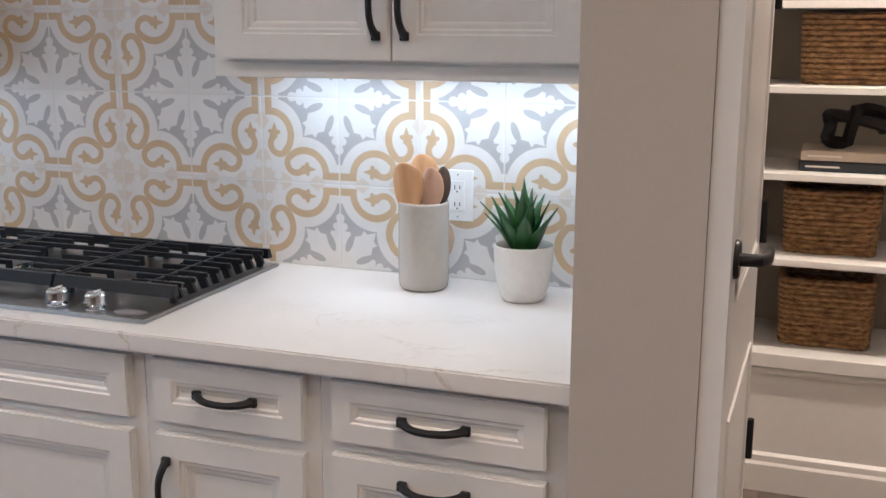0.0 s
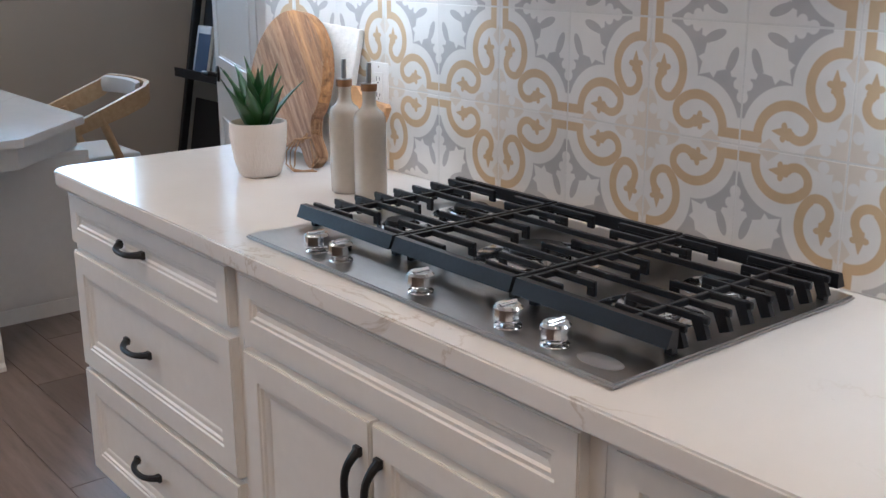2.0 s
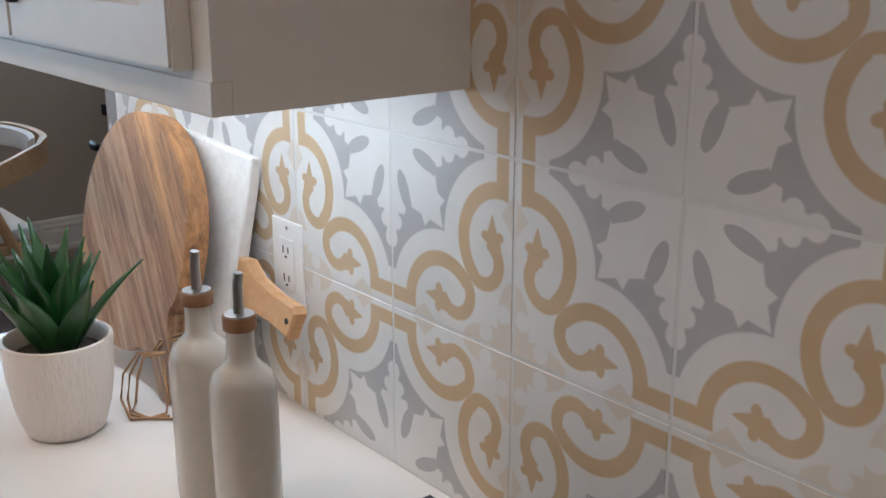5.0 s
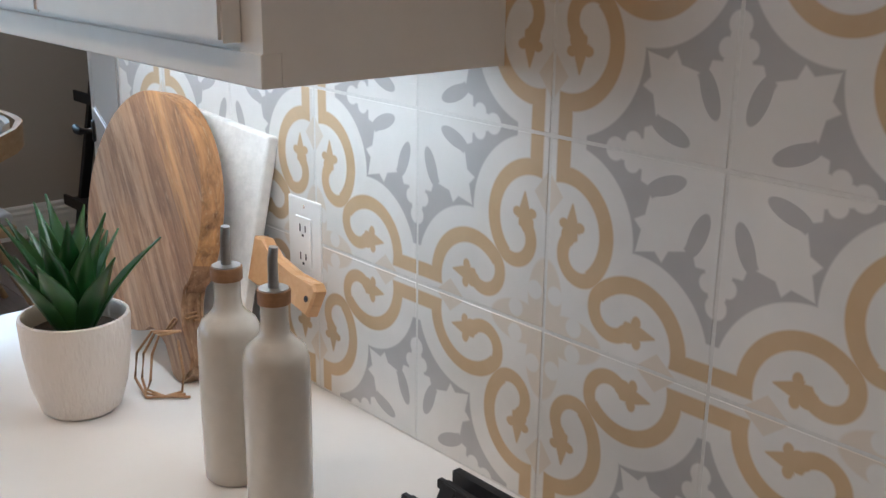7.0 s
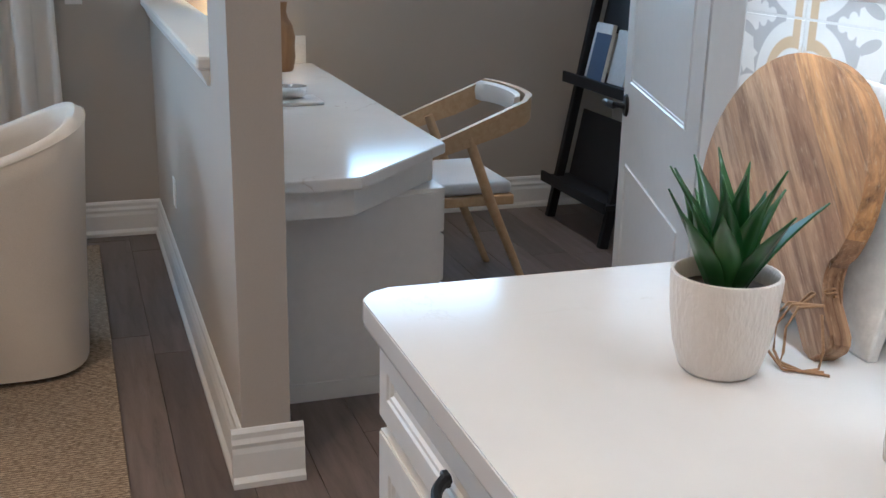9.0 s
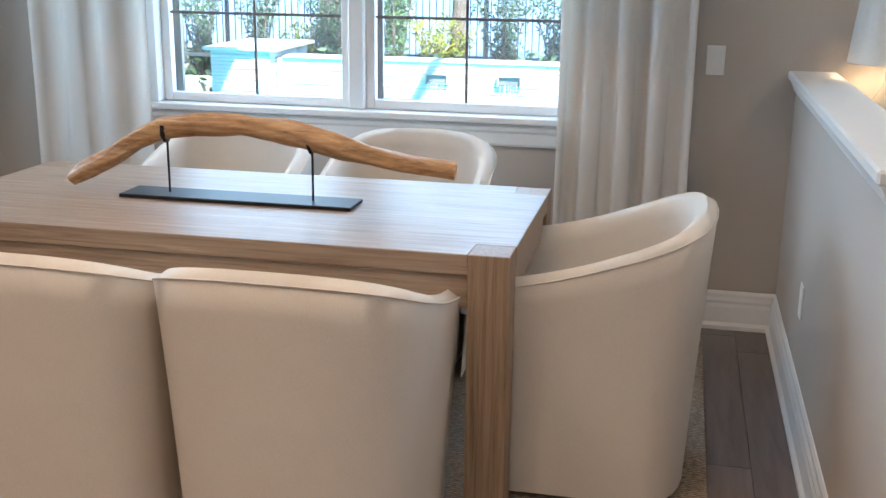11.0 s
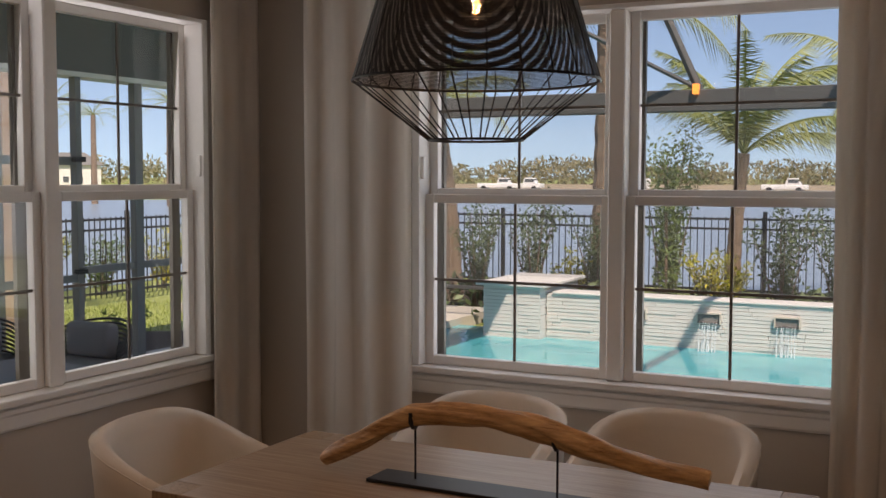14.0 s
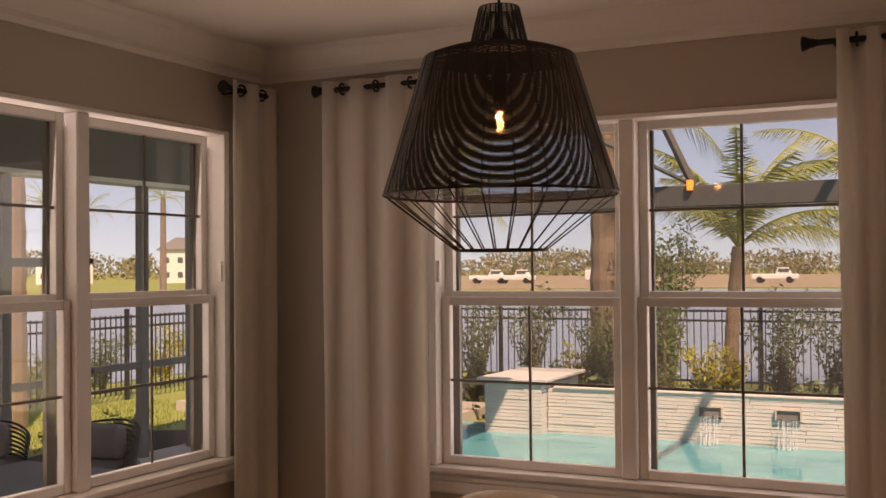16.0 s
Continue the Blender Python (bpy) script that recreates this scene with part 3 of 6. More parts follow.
# plants in pots
def leaf_blade(length, width, bend, bm, m):
    rows = []
    n = 7
    for i in range(n + 1):
        u = i / n
        w = width * (math.sin(math.pi * min(1, 0.18 + u * 0.82)) ** 0.8) * (1 - u ** 4) + 0.0004
        z, y = length * (u - bend * u * u * 0.25), length * bend * u * u
        rows.append([bm.verts.new(m @ Vector((s * w / 2, y - abs(s) * -w * 0.16, z))) for s in (-1, 0, 1)])
    for a, b in zip(rows, rows[1:]):
        for k in (0, 1):
            bm.faces.new((a[k], a[k + 1], b[k + 1], b[k]))


def leaf_material():
    m, t, b = nodes_of("succulent_leaf")
    info = t.nodes.new("ShaderNodeObjectInfo")
    c = link_mix(t, ramp(t, noise_of(t, 40, 3, (1, 1, 0.2)), 0.3, 0.7), (0.006, 0.034, 0.008), (0.022, 0.088, 0.018))
    half = t.nodes.new("ShaderNodeMath")
    half.operation, half.inputs[1].default_value = "MULTIPLY", 0.6
    t.links.new(info.outputs["Random"], half.inputs[0])
    c = link_mix(t, half.outputs[0], c, (0.045, 0.130, 0.028))
    t.links.new(c, b.inputs["Base Color"])
    b.inputs["Roughness"].default_value = 0.30
    return m


M_LEAF = leaf_material()
M_SOIL = paint("dark_soil", (0.03, 0.022, 0.016), 0.95, 0.4, 30, 200, 0.6)


def plant(x, y, rz, size, seed, label, glaze, glaze_label):
    rnd = random.Random(seed)
    p = thing("potted_plant", label, "potted plant", pose(x, y, 0.9152, 0, 0, rz), "potted succulents on the worktop")
    s = size
    prof = [(0, 0), (0.040, 0), (0.047, 0.006), (0.056, 0.035), (0.062, 0.075), (0.0645, 0.116), (0.0635, 0.1205), (0.060, 0.1215), (0.057, 0.118), (0.055, 0.098), (0, 0.098)]
    part("pot", lathe([(r * s, z * s) for r, z in prof], 40), glaze, p, glaze_label, 50)
    part("soil", lathe([(0, 0.1015 * s), (0.0548 * s, 0.0985 * s)], 24), M_SOIL, p)
    for i in range(22):
        ring = 0 if i < 5 else 1 if i < 12 else 2
        tilt = (4, 12, 24)[ring] + rnd.uniform(-6, 6)
        az = i * 137.5 + rnd.uniform(-12, 12)
        length = (0.140, 0.140, 0.118)[ring] * rnd.uniform(0.85, 1.12) * s
        b = bmesh.new()
        leaf_blade(length, 0.036 * s, -rnd.uniform(0.05, 0.28), b, Matrix())
        leaf = part("leaf", b, M_LEAF, p, smooth=60, m=pose(0, 0, 0.10 * s, 0, 0, az) @ pose(0, -0.010 * ring * s, 0, tilt, 0, 0))
        sol = leaf.modifiers.new("thick", "SOLIDIFY")
        sol.thickness = 0.0022
    return p


def ripple():
    m, t, b = nodes_of("rippled_glaze")
    t.links.new(link_mix(t, noise_of(t, 9, 3), (0.70, 0.63, 0.57), (0.76, 0.70, 0.645)), b.inputs["Base Color"])
    b.inputs["Roughness"].default_value = 0.38
    bump(t, b, noise_of(t, 60, 2, (2.6, 2.6, 0.9), 0.5, 0.3), 0.45, 0.006)
    return m


M_RIPPLE = ripple()
plant(-2.628, 1.943, 20, 1.05, 3, "spiky green succulent in a rippled white pot", M_RIPPLE, "white ceramic pot with a rippled glaze")
plant(-0.603, 2.085, 70, 0.98, 8, "spiky green succulent in a smooth white pot", M_WHITECER, "smooth white ceramic pot")


def oil_bottle(x, y, rz):
    b = thing("oil_bottle", "tall cream stoneware oil bottle with a steel pourer", "bottle", pose(x, y, 0.9152, 0, 0, rz), "cream oil bottles")
    prof = [(0, 0), (0.030, 0), (0.0335, 0.004), (0.0345, 0.02), (0.0345, 0.171), (0.0335, 0.186), (0.029, 0.198), (0.020, 0.206), (0.0155, 0.213), (0.0142, 0.224), (0.0142, 0.246), (0, 0.246)]
    prof = [(r, z * 0.94) for r, z in prof]
    part("body", lathe(prof, 40), M_CERAMIC, b, smooth=60)
    part("cork", lathe([(0.0135, 0.2461), (0.0168, 0.2461), (0.0172, 0.259), (0.0165, 0.2605), (0, 0.2605)], 24), M_CORK, b, "brown cork collar", 40, pose(0, 0, -0.0147))
    part("collar", lathe([(0.0150, 0.2606), (0.0150, 0.2618), (0.006, 0.2625), (0, 0.2625)], 24), M_STEEL, b, smooth=40, m=pose(0, 0, -0.0147))
    part("pourer", tube([(0, 0, 0.262), (0, 0, 0.292), (0.0015, 0, 0.304)], [0.0055, 0.0052, 0.0048], 12), M_STEEL, b, smooth=50, m=pose(0, 0, -0.0147))
    return b


M_CORK = wood("dark_cork", (0.16, 0.075, 0.03), (0.24, 0.12, 0.05), (0.28, 0.15, 0.07), (8, 8, 8), 0.6, 10)
oil_bottle(-2.350, 2.002, 10)
oil_bottle(-2.255, 2.000, 40)


# utensil crock
def crock():
    c = thing("utensil_crock", "grey stoneware crock holding wooden spoons", "crock", pose(-0.836, 2.108, 0.9152))
    part("body", lathe([(0, 0), (0.048, 0), (0.0535, 0.006), (0.0555, 0.02), (0.0555, 0.188), (0.0515, 0.188), (0.0515, 0.014), (0, 0.014)], 40), M_CERAMIC, c, smooth=50)
    part("rim", lathe([(0.0515, 0.1882), (0.0557, 0.1882), (0.0555, 0.1915), (0.0535, 0.193), (0.0518, 0.1915)], 40), M_CERAMIC, c, "thin unglazed brown rim", 50)
    return c


crock()


def spoon(x, y, lean_x, lean_y, bowl_w, bowl_l, length, m_, label, slot=False):
    s = thing("wooden_spoon", label, "spoon", pose(-0.836 + x, 2.108 + y, 0.931, lean_x, lean_y, 0), "spoons in the crock")
    part("handle", tube([(0, 0, 0), (0, 0, length * 0.5), (0, 0, length)], [0.0065, 0.006, 0.0075], 10), m_, s, smooth=50)
    b = bmesh.new()
    bmesh.ops.create_uvsphere(b, u_segments=20, v_segments=12, radius=1, matrix=pose(0, 0, length + bowl_l * 0.9) @ Matrix.Diagonal((bowl_w, 0.008, bowl_l, 1)))
    for v in b.verts:
        v.co.y += 9.0 * (v.co.x ** 2) - 3.0 * (v.co.z - length - bowl_l) ** 2
    part("bowl", b, m_, s, smooth=60)


spoon(-0.012, -0.012, 5, -4, 0.036, 0.054, 0.165, M_SPOON, "honey-coloured wooden spoon in the crock")
spoon(-0.006, 0.016, -4, -2, 0.036, 0.048, 0.185, M_SPOON, "round wooden spoon in the crock")
spoon(0.014, -0.006, 3, 3, 0.026, 0.048, 0.165, wood("reddish_spoon", (0.45, 0.25, 0.15), (0.56, 0.34, 0.22), (0.62, 0.42, 0.30), (10, 10, 1), 0.5, 5), "pale reddish wooden spoon in the crock")
spoon(0.024, 0.014, -3, 3, 0.018, 0.042, 0.172, wood("walnut_spoon", (0.06, 0.035, 0.02), (0.10, 0.06, 0.04), (0.13, 0.08, 0.05), (10, 10, 1), 0.5, 5), "dark walnut spoon in the crock")


# boards leaning on the backsplash
def round_board():
    # local: x across, z along the board, y thickness; grip end at z=0
    R, th = 0.171, 0.034
    m = pose(-2.785, 2.130, 1.110) @ pose(0, 0, 0, -12, 0, 0) @ pose(0, 0, 0, 0, -44, 0) @ pose(0, 0, -0.265)
    c = thing("round_chopping_board", "round striped wooden chopping board leaning with its handle down", "chopping board", m)
    cz, neck = 0.265, 0.026
    prof = []
    for i in range(49):
        a = -math.pi / 2 + 0.30 + i / 48 * (2 * math.pi - 0.60)
        prof.append((R * math.cos(a), cz + R * math.sin(a)))
    left = [(-neck - 0.030 * (1 - u) ** 0 * max(0, (u - 0.55)) ** 2 * 4, 0.018 + u * 0.092) for u in (1.0, 0.85, 0.7, 0.5, 0.25, 0.0)]
    pts = prof + [(x, z) for x, z in left] + [(-0.024, 0.006), (-0.016, 0.0), (0.016, 0.0), (0.024, 0.006)] + [(-x, z) for x, z in reversed(left)]
    bm = prism(pts, -th / 2, th / 2, 0.004, seg=2)
    bmesh.ops.rotate(bm, verts=bm.verts, cent=(0, 0, 0), matrix=Matrix.Rotation(radians(90), 3, "X"))
    part("board", bm, M_BOARD, c, smooth=40)
    back = m.inverted()
    # two turns round the neck, and loops that hang down to the worktop
    pts = []
    for i in range(48):
        a = i / 47 * 2.2 * 2 * math.pi
        pts.append((0.031 * math.cos(a), 0.0200 * math.sin(a), 0.070 + 0.0015 * (i % 5) + 0.008 * i / 47))
    tw = tube(pts, 0.0019, 6)
    for side, low, far in ((0.0, 0.0, 0.0), (0.012, 0.006, -0.010), (-0.008, -0.006, 0.012)):
        way = [(-2.590, 2.062, 0.992), (-2.622 + side, 2.040, 0.985), (-2.634 + side, 2.028 + low, 0.955), (-2.618 + side, 2.016 + low, 0.928), (-2.590 + far, 2.008 + low, 0.9185), (-2.566, 2.022, 0.9185), (-2.556 + far, 2.046, 0.9185)]
        if side > 0:
            way += [(-2.566, 2.050, 0.940), (-2.580, 2.052, 0.985)]
        tube([back @ (Vector(q) + Vector((-0.017, 0.013, 0))) for q in way], 0.0019, 6, tw)
    part("twine", tw, M_TWINE, c, "loop of brown jute twine", 60)


def board_material():
    m, t, b = nodes_of("striped_board_wood")
    co = t.nodes.new("ShaderNodeTexCoord")
    sep = t.nodes.new("ShaderNodeSeparateXYZ")
    t.links.new(co.outputs["Object"], sep.inputs[0])
    cr = t.nodes.new("ShaderNodeValToRGB")
    mr = ramp(t, sep.outputs[0], -0.15, 0.15)
    t.links.new(mr, cr.inputs[0])
    cols = [(0.0, (0.40, 0.235, 0.12)), (0.16, (0.46, 0.31, 0.19)), (0.30, (0.39, 0.24, 0.13)), (0.44, (0.45, 0.29, 0.17)), (0.56, (0.43, 0.26, 0.14)), (0.66, (0.33, 0.18, 0.09)), (0.80, (0.55, 0.29, 0.11)), (0.93, (0.48, 0.24, 0.09))]
    cr.color_ramp.interpolation = "CONSTANT"
    while len(cr.color_ramp.elements) < len(cols):
        cr.color_ramp.elements.new(0.5)
    for e, (p, c) in zip(cr.color_ramp.elements, cols):
        e.position, e.color = p, (*c, 1)
    n1 = noise_of(t, 4, 6, (16, 16, 1.6), 0.62, 0.5)
    n2 = noise_of(t, 26, 4, (9, 9, 1.5), 0.6)
    c = link_mix(t, ramp(t, n1, 0.34, 0.70), cr.outputs[0], (0.12, 0.055, 0.022))
    c = link_mix(t, ramp(t, n2, 0.55, 1.0), c, (0.56, 0.40, 0.25))
    t.links.new(c, b.inputs["Base Color"])
    b.inputs["Roughness"].default_value = 0.55
    bump(t, b, n1, 0.7, 0.003)
    return m


M_BOARD = board_material()
M_TWINE = paint("jute_twine", (0.34, 0.20, 0.10), 0.9, 0.2, 60, 300, 0.4)
round_board()
bd = thing("white_board", "whitewashed serving board with a wooden handle", "chopping board", pose(-2.666, 2.146, 0.9165) @ pose(0, 0, 0, -10.5, 0, 0) @ pose(0, 0, 0, 0, 3, 0))
part("board", box(-0.19, 0.078, -0.009, 0.009, 0.0, 0.335, 0.004, seg=2), paint("whitewashed_wood", (0.74, 0.72, 0.69), 0.55, 0.12, 9, 60, 0.6, distance=0.003), bd)
part("grip", prism([(0.079, 0.142), (0.100, 0.140), (0.125, 0.146), (0.175, 0.148), (0.222, 0.136), (0.232, 0.172), (0.224, 0.180), (0.175, 0.176), (0.125, 0.184), (0.100, 0.204), (0.079, 0.202)], -0.010, 0.010, 0.003), M_SPOON, bd, "oak grip with a small hole", m=pose(0, 0, 0, 90, 0, 0))
# dark disc on the grip, painted as the shade in its hole
part("hole", lathe([(0, 0.0005), (0.004, 0.0005), (0.0042, 0)], 12), M_SLOT, bd, m=pose(0.216, -0.0103, 0.158, 90, 0, 0))


# wall sockets
def socket(x, z):
    s = thing("wall_socket", "white double wall socket plate on the tiles", "wall socket", pose(x, YB - 0.0085, z), "sockets on the backsplash")
    part("plate", box(-0.037, 0.037, -0.003, 0.002, -0.058, 0.058, 0.002, seg=2), M_PLASTIC, s)
    part("insert", box(-0.017, 0.017, -0.0055, -0.0031, -0.034, 0.034, 0.0008), M_PLASTIC, s)
    for dz in (0.019, -0.019):
        # raised dark bars painted as the shade inside the slots
        for dx, h in ((-0.006, 0.005), (0.006, 0.004)):
            part("slot", box(dx - 0.001, dx + 0.001, -0.0062, -0.0056, dz - h, dz + h), M_SLOT, s)
        part("slot", box(-0.002, 0.002, -0.0062, -0.0056, dz - 0.011, dz - 0.008), M_SLOT, s)
    for dz in (0.0475, -0.0475):
        part("screw", lathe([(0, 0.0034), (0.0022, 0.0032), (0.0026, 0.003)], 10), M_CHROME, s, m=pose(0, -0.0002, dz, 90, 0, 0))


socket(-2.510, 1.112)
socket(-0.793, 1.107)

# pantry: door, shelving, baskets
M_DOOR = paint("door_paint", (0.76, 0.75, 0.74), 0.35, 0.02, 2, 30, 0.03)


def panel_door(name, width, height, m, label, panels):
    d = thing(name, label, "door", m, kind="structure")
    bm = box(0, width, -0.018, 0.018, 0.005, height)
    part("leaf", bm, M_DOOR, d)
    for side in (-1, 1):
        for z0, z1 in panels:
            p = panel_front(width - 0.22, z1 - z0, 0.004, 0.002)
            part("panel", p, M_DOOR, d, "", 30, pose(width / 2, side * 0.0222, (z0 + z1) / 2, 0, 0, 0 if side < 0 else 180))
    return d


def lever(parent, x, z, side, flip=1):
    y = side * 0.0182
    k = part("rosette", lathe([(0, 0.008), (0.028, 0.008), (0.031, 0.004), (0.031, 0)], 28), M_BLACK, parent, "", 40, pose(x, y, z, 90 * (1 if side < 0 else -1), 0, 0))
    part("lever", tube([(0, 0, 0.008), (0, 0, 0.038), (flip * 0.02, 0, 0.046), (flip * 0.095, 0.004, 0.046)], [0.011, 0.011, 0.011, 0.009], 12), M_BLACK, k, "", 50)


pd = panel_door("door_1", 0.70, 2.03, Matrix.Translation((-0.1592, 2.275, 0)) @ pose(0, 0, 0, 0, 0, -90), "white panelled pantry door standing open with black hinges", [(0.20, 0.85), (1.05, 1.90)])
lever(pd, 0.63, 1.13, 1, -1)
for hz in (0.20, 0.595, 1.08, 1.56):
    part("hinge", tube([(-0.004, 0.024, hz - 0.045), (-0.004, 0.024, hz + 0.045)], 0.008, 10), M_BLACK, pd, "matt black hinge")
structure("door_casing", box(-0.1775, -0.160, 2.30, 2.42, 0, 2.05, 0.003), M_TRIM, "white pantry door casing")
sh = thing("pantry_shelving", "white built-in pantry shelves over a panelled base", "shelving")
YSH = 3.37
part("base", box(-0.338, 1.198, YSH + 0.01, 3.788, 0.0, 0.42), M_TRIM, sh)
bb = moulding([(0, 0), (0.016, 0), (0.016, 0.09), (0.010, 0.10), (0.010, 0.12), (0, 0.13)], (-0.338, YSH + 0.01, 0), (1.19, YSH + 0.01, 0))
part("skirting", bb, M_TRIM, sh)
part("stile", box(-0.338, -0.308, YSH, 3.788, 0.421, 2.4, 0.002), M_TRIM, sh)
for z in (0.467, 0.771, 1.038, 1.302, 1.552):
    part("shelf", box(-0.3075, 1.198, YSH if z > 0.5 else YSH - 0.012, 3.788, z - 0.022 if z > 0.5 else 0.4215, z, 0.002), M_TRIM, sh)
part("nosing", moulding([(0, 0), (0.006, 0), (0.010, 0.012), (0.006, 0.022), (0, 0.025)], (-0.338, YSH + 0.009, 0.394), (1.19, YSH + 0.009, 0.394)), M_TRIM, sh)


def weave():
    m, t, b = nodes_of("water_hyacinth_weave")
    co, mp, w = t.nodes.new("ShaderNodeTexCoord"), t.nodes.new("ShaderNodeMapping"), t.nodes.new("ShaderNodeTexWave")
    mp.inputs["Scale"].default_value = (1, 1, 1)
    t.links.new(co.outputs["Object"], mp.inputs[0])
    t.links.new(mp.outputs[0], w.inputs["Vector"])
    n = noise_of(t, 45, 4, (1, 1, 2.2))
    t.links.new(link_mix(t, ramp(t, n, 0.3, 0.75), (0.10, 0.045, 0.018), (0.46, 0.27, 0.11)), b.inputs["Base Color"])
    b.inputs["Roughness"].default_value = 0.7
    bump(t, b, n, 0.6, 0.004)
    return m


M_WEAVE = weave()


def basket(x, y, z, w, d, h, label):
    c = thing("basket", label, "basket", pose(x, y, z), "woven pantry baskets")
    rows = 13
    for k in range(rows):
        zz = (k + 0.5) * h / rows
        g = 0.94 + 0.06 * (k / rows)
        r = 0.03
        pts = []
        n = 64
        for i in range(n):
            a = i / n * 2 * math.pi
            cx, sy = math.cos(a), math.sin(a)
            px = math.copysign(abs(cx) ** 0.28, cx) * w / 2 * g
            py = math.copysign(abs(sy) ** 0.28, sy) * d / 2 * g
            wob = 0.0030 * math.sin(i * math.pi / 1.0 + k * math.pi)
            pts.append((px * (1 + wob * 4), py * (1 + wob * 4), zz + 0.0025 * math.sin(i * 1.7 + k * 2.1)))
        part("woven_coil", tube(pts, h / rows * 0.56, 6, closed=True), M_WEAVE, c, smooth=60)
    part("bottom", box(-w * 0.46, w * 0.46, -d * 0.46, d * 0.46, 0.004, 0.016), M_WEAVE, c)


basket(0.062, 3.60, 1.3025, 0.37, 0.24, 0.215, "large brown woven basket on the pantry shelf")
basket(0.003, 3.60, 0.7715, 0.285, 0.24, 0.205, "brown woven basket with a dark lining on the pantry shelf")
basket(0.007, 3.60, 0.4675, 0.285, 0.24, 0.222, "brown woven basket on the lowest pantry shelf")
for k, (zz, col, nm) in enumerate(((1.0385, (0.02, 0.025, 0.035), "navy blue hardback book lying flat"), (1.0715, (0.55, 0.47, 0.38), "cream hardback book lying flat"))):
    bk = thing("book", nm, "book", pose(0.045 + 0.004 * k, 3.56, zz), "books under the sculpture")
    part("cover", box(-0.15, 0.15, -0.11, 0.11, 0.0, 0.031, 0.003), paint("cover_cloth", col, 0.6, 0.06), bk)
    part("pages", box(-0.146, 0.152, -0.106, 0.1105, 0.004, 0.027), paint("paper_edge", (0.66, 0.60, 0.50), 0.8, 0.05), bk)
    part("title_bar", box(-0.13, -0.03, -0.1112, -0.1102, 0.012, 0.018), paint("foil_bar", (0.75, 0.72, 0.65), 0.5), bk)
kn = bmesh.new()
pts = []
for i in range(48):
    a = i / 48 * 2 * math.pi
    pts.append((0.085 * math.sin(a) + 0.02 * math.sin(3 * a), 0.03 * math.sin(2 * a), 0.062 + 0.045 * math.cos(a) * math.cos(a / 2 + 0.4)))
for k, q in enumerate(pts):
    pts[k] = (q[0] * 1.15, q[1], q[2] * 1.3 - 0.012)
tube(pts, 0.021, 5, kn, True)
part("sculpture_body", kn, M_BLACK, thing("knot_sculpture", "black faceted knot sculpture on two books", "sculpture", pose(0.055, 3.56, 1.105)))

# ---- office corner ----
dk = thing("built_in_desk", "white built-in desk with a clipped corner and drawers", "desk")
DESK = [(-4.285, YP1 + 0.001), (-4.292, 1.927), (-4.675, 2.294), (XW + 0.001, 2.294), (XW + 0.001, YP1 + 0.001)]
part("desktop", prism(list(reversed(DESK)), 0.742, 0.775, 0.003, seg=2), M_QUARTZ, dk, "white quartz desktop")
APR = [(-4.335, YP1 + 0.001), (-4.348, 1.918), (-4.70, 2.262), (-5.05, 2.262), (-5.05, YP1 + 0.001)]
part("apron", prism(list(reversed(APR)), 0.655, 0.7415), M_CAB, dk)
part("cabinet_body", box(-5.05, -4.585, YP1 + 0.001, 2.252, 0.06, 0.6545), M_CAB, dk)
part("plinth", box(-5.05, -4.578, YP1 + 0.001, 2.248, 0.0, 0.0595), M_CAB, dk)
part("side_panel", box(-4.5848, -4.577, YP1 + 0.02, 2.235, 0.075, 0.640), M_CAB, dk)
for z0, z1 in ((0.08, 0.34), (0.35, 0.50), (0.51, 0.65)):
    f = part("drawer_front", panel_front(0.42, z1 - z0), M_CAB, dk, "", 30, pose(-4.815, 2.2725, (z0 + z1) / 2, 0, 0, 180))
    part("handle", tube([(-0.05, -0.002, 0), (-0.05, -0.022, 0), (0.05, -0.022, 0), (0.05, -0.002, 0)], 0.005, 8), M_CHROME, f, "brushed nickel pull")
part("back_splash", box(XW + 0.0015, XW + 0.02, 1.92, 2.26, 0.7755, 0.905, 0.002), M_QUARTZ, dk)
part("far_support", box(-6.59, -6.55, YP1 + 0.002, 2.25, 0.0, 0.7415), M_CAB, dk)

# on the desk
lp = thing("table_lamp", "lit table lamp with a white drum shade", "lamp", pose(-6.40, 1.86, 0.7755))
part("base", lathe([(0, 0), (0.07, 0), (0.075, 0.012), (0.045, 0.03), (0.03, 0.08), (0.05, 0.16), (0.05, 0.22), (0.015, 0.28), (0.012, 0.38), (0, 0.38)], 28), M_CERAMIC, lp, smooth=50)
part("shade", lathe([(0.150, 0.36), (0.125, 0.60), (0.123, 0.60), (0.148, 0.36)], 32), M_WHITECER, lp, "white drum shade", 40)
part("bulb", lathe([(0, 0.40), (0.022, 0.42), (0.03, 0.45), (0.02, 0.48), (0, 0.49)], 16), glow("warm_bulb", (1.0, 0.62, 0.30), 6), lp, smooth=60)
lamp("desk_lamp_light", "POINT", pose(-6.40, 1.86, 1.30), 2.2, (1.0, 0.66, 0.36), 0.03)
bw = thing("wooden_vase", "squat lumpy dark brown wooden vase on the desk", "vase", pose(-6.36, 2.105, 0.7755))
part("body", lathe([(0, 0), (0.044, 0), (0.052, 0.012), (0.060, 0.06), (0.058, 0.11), (0.061, 0.15), (0.050, 0.20), (0.030, 0.235), (0.023, 0.26), (0.029, 0.30), (0.022, 0.30), (0, 0.25)], 24), wood("brown_vase_wood", (0.17, 0.085, 0.035), (0.25, 0.14, 0.06), (0.30, 0.18, 0.085), (10, 10, 1), 0.5, 4), bw, smooth=50)
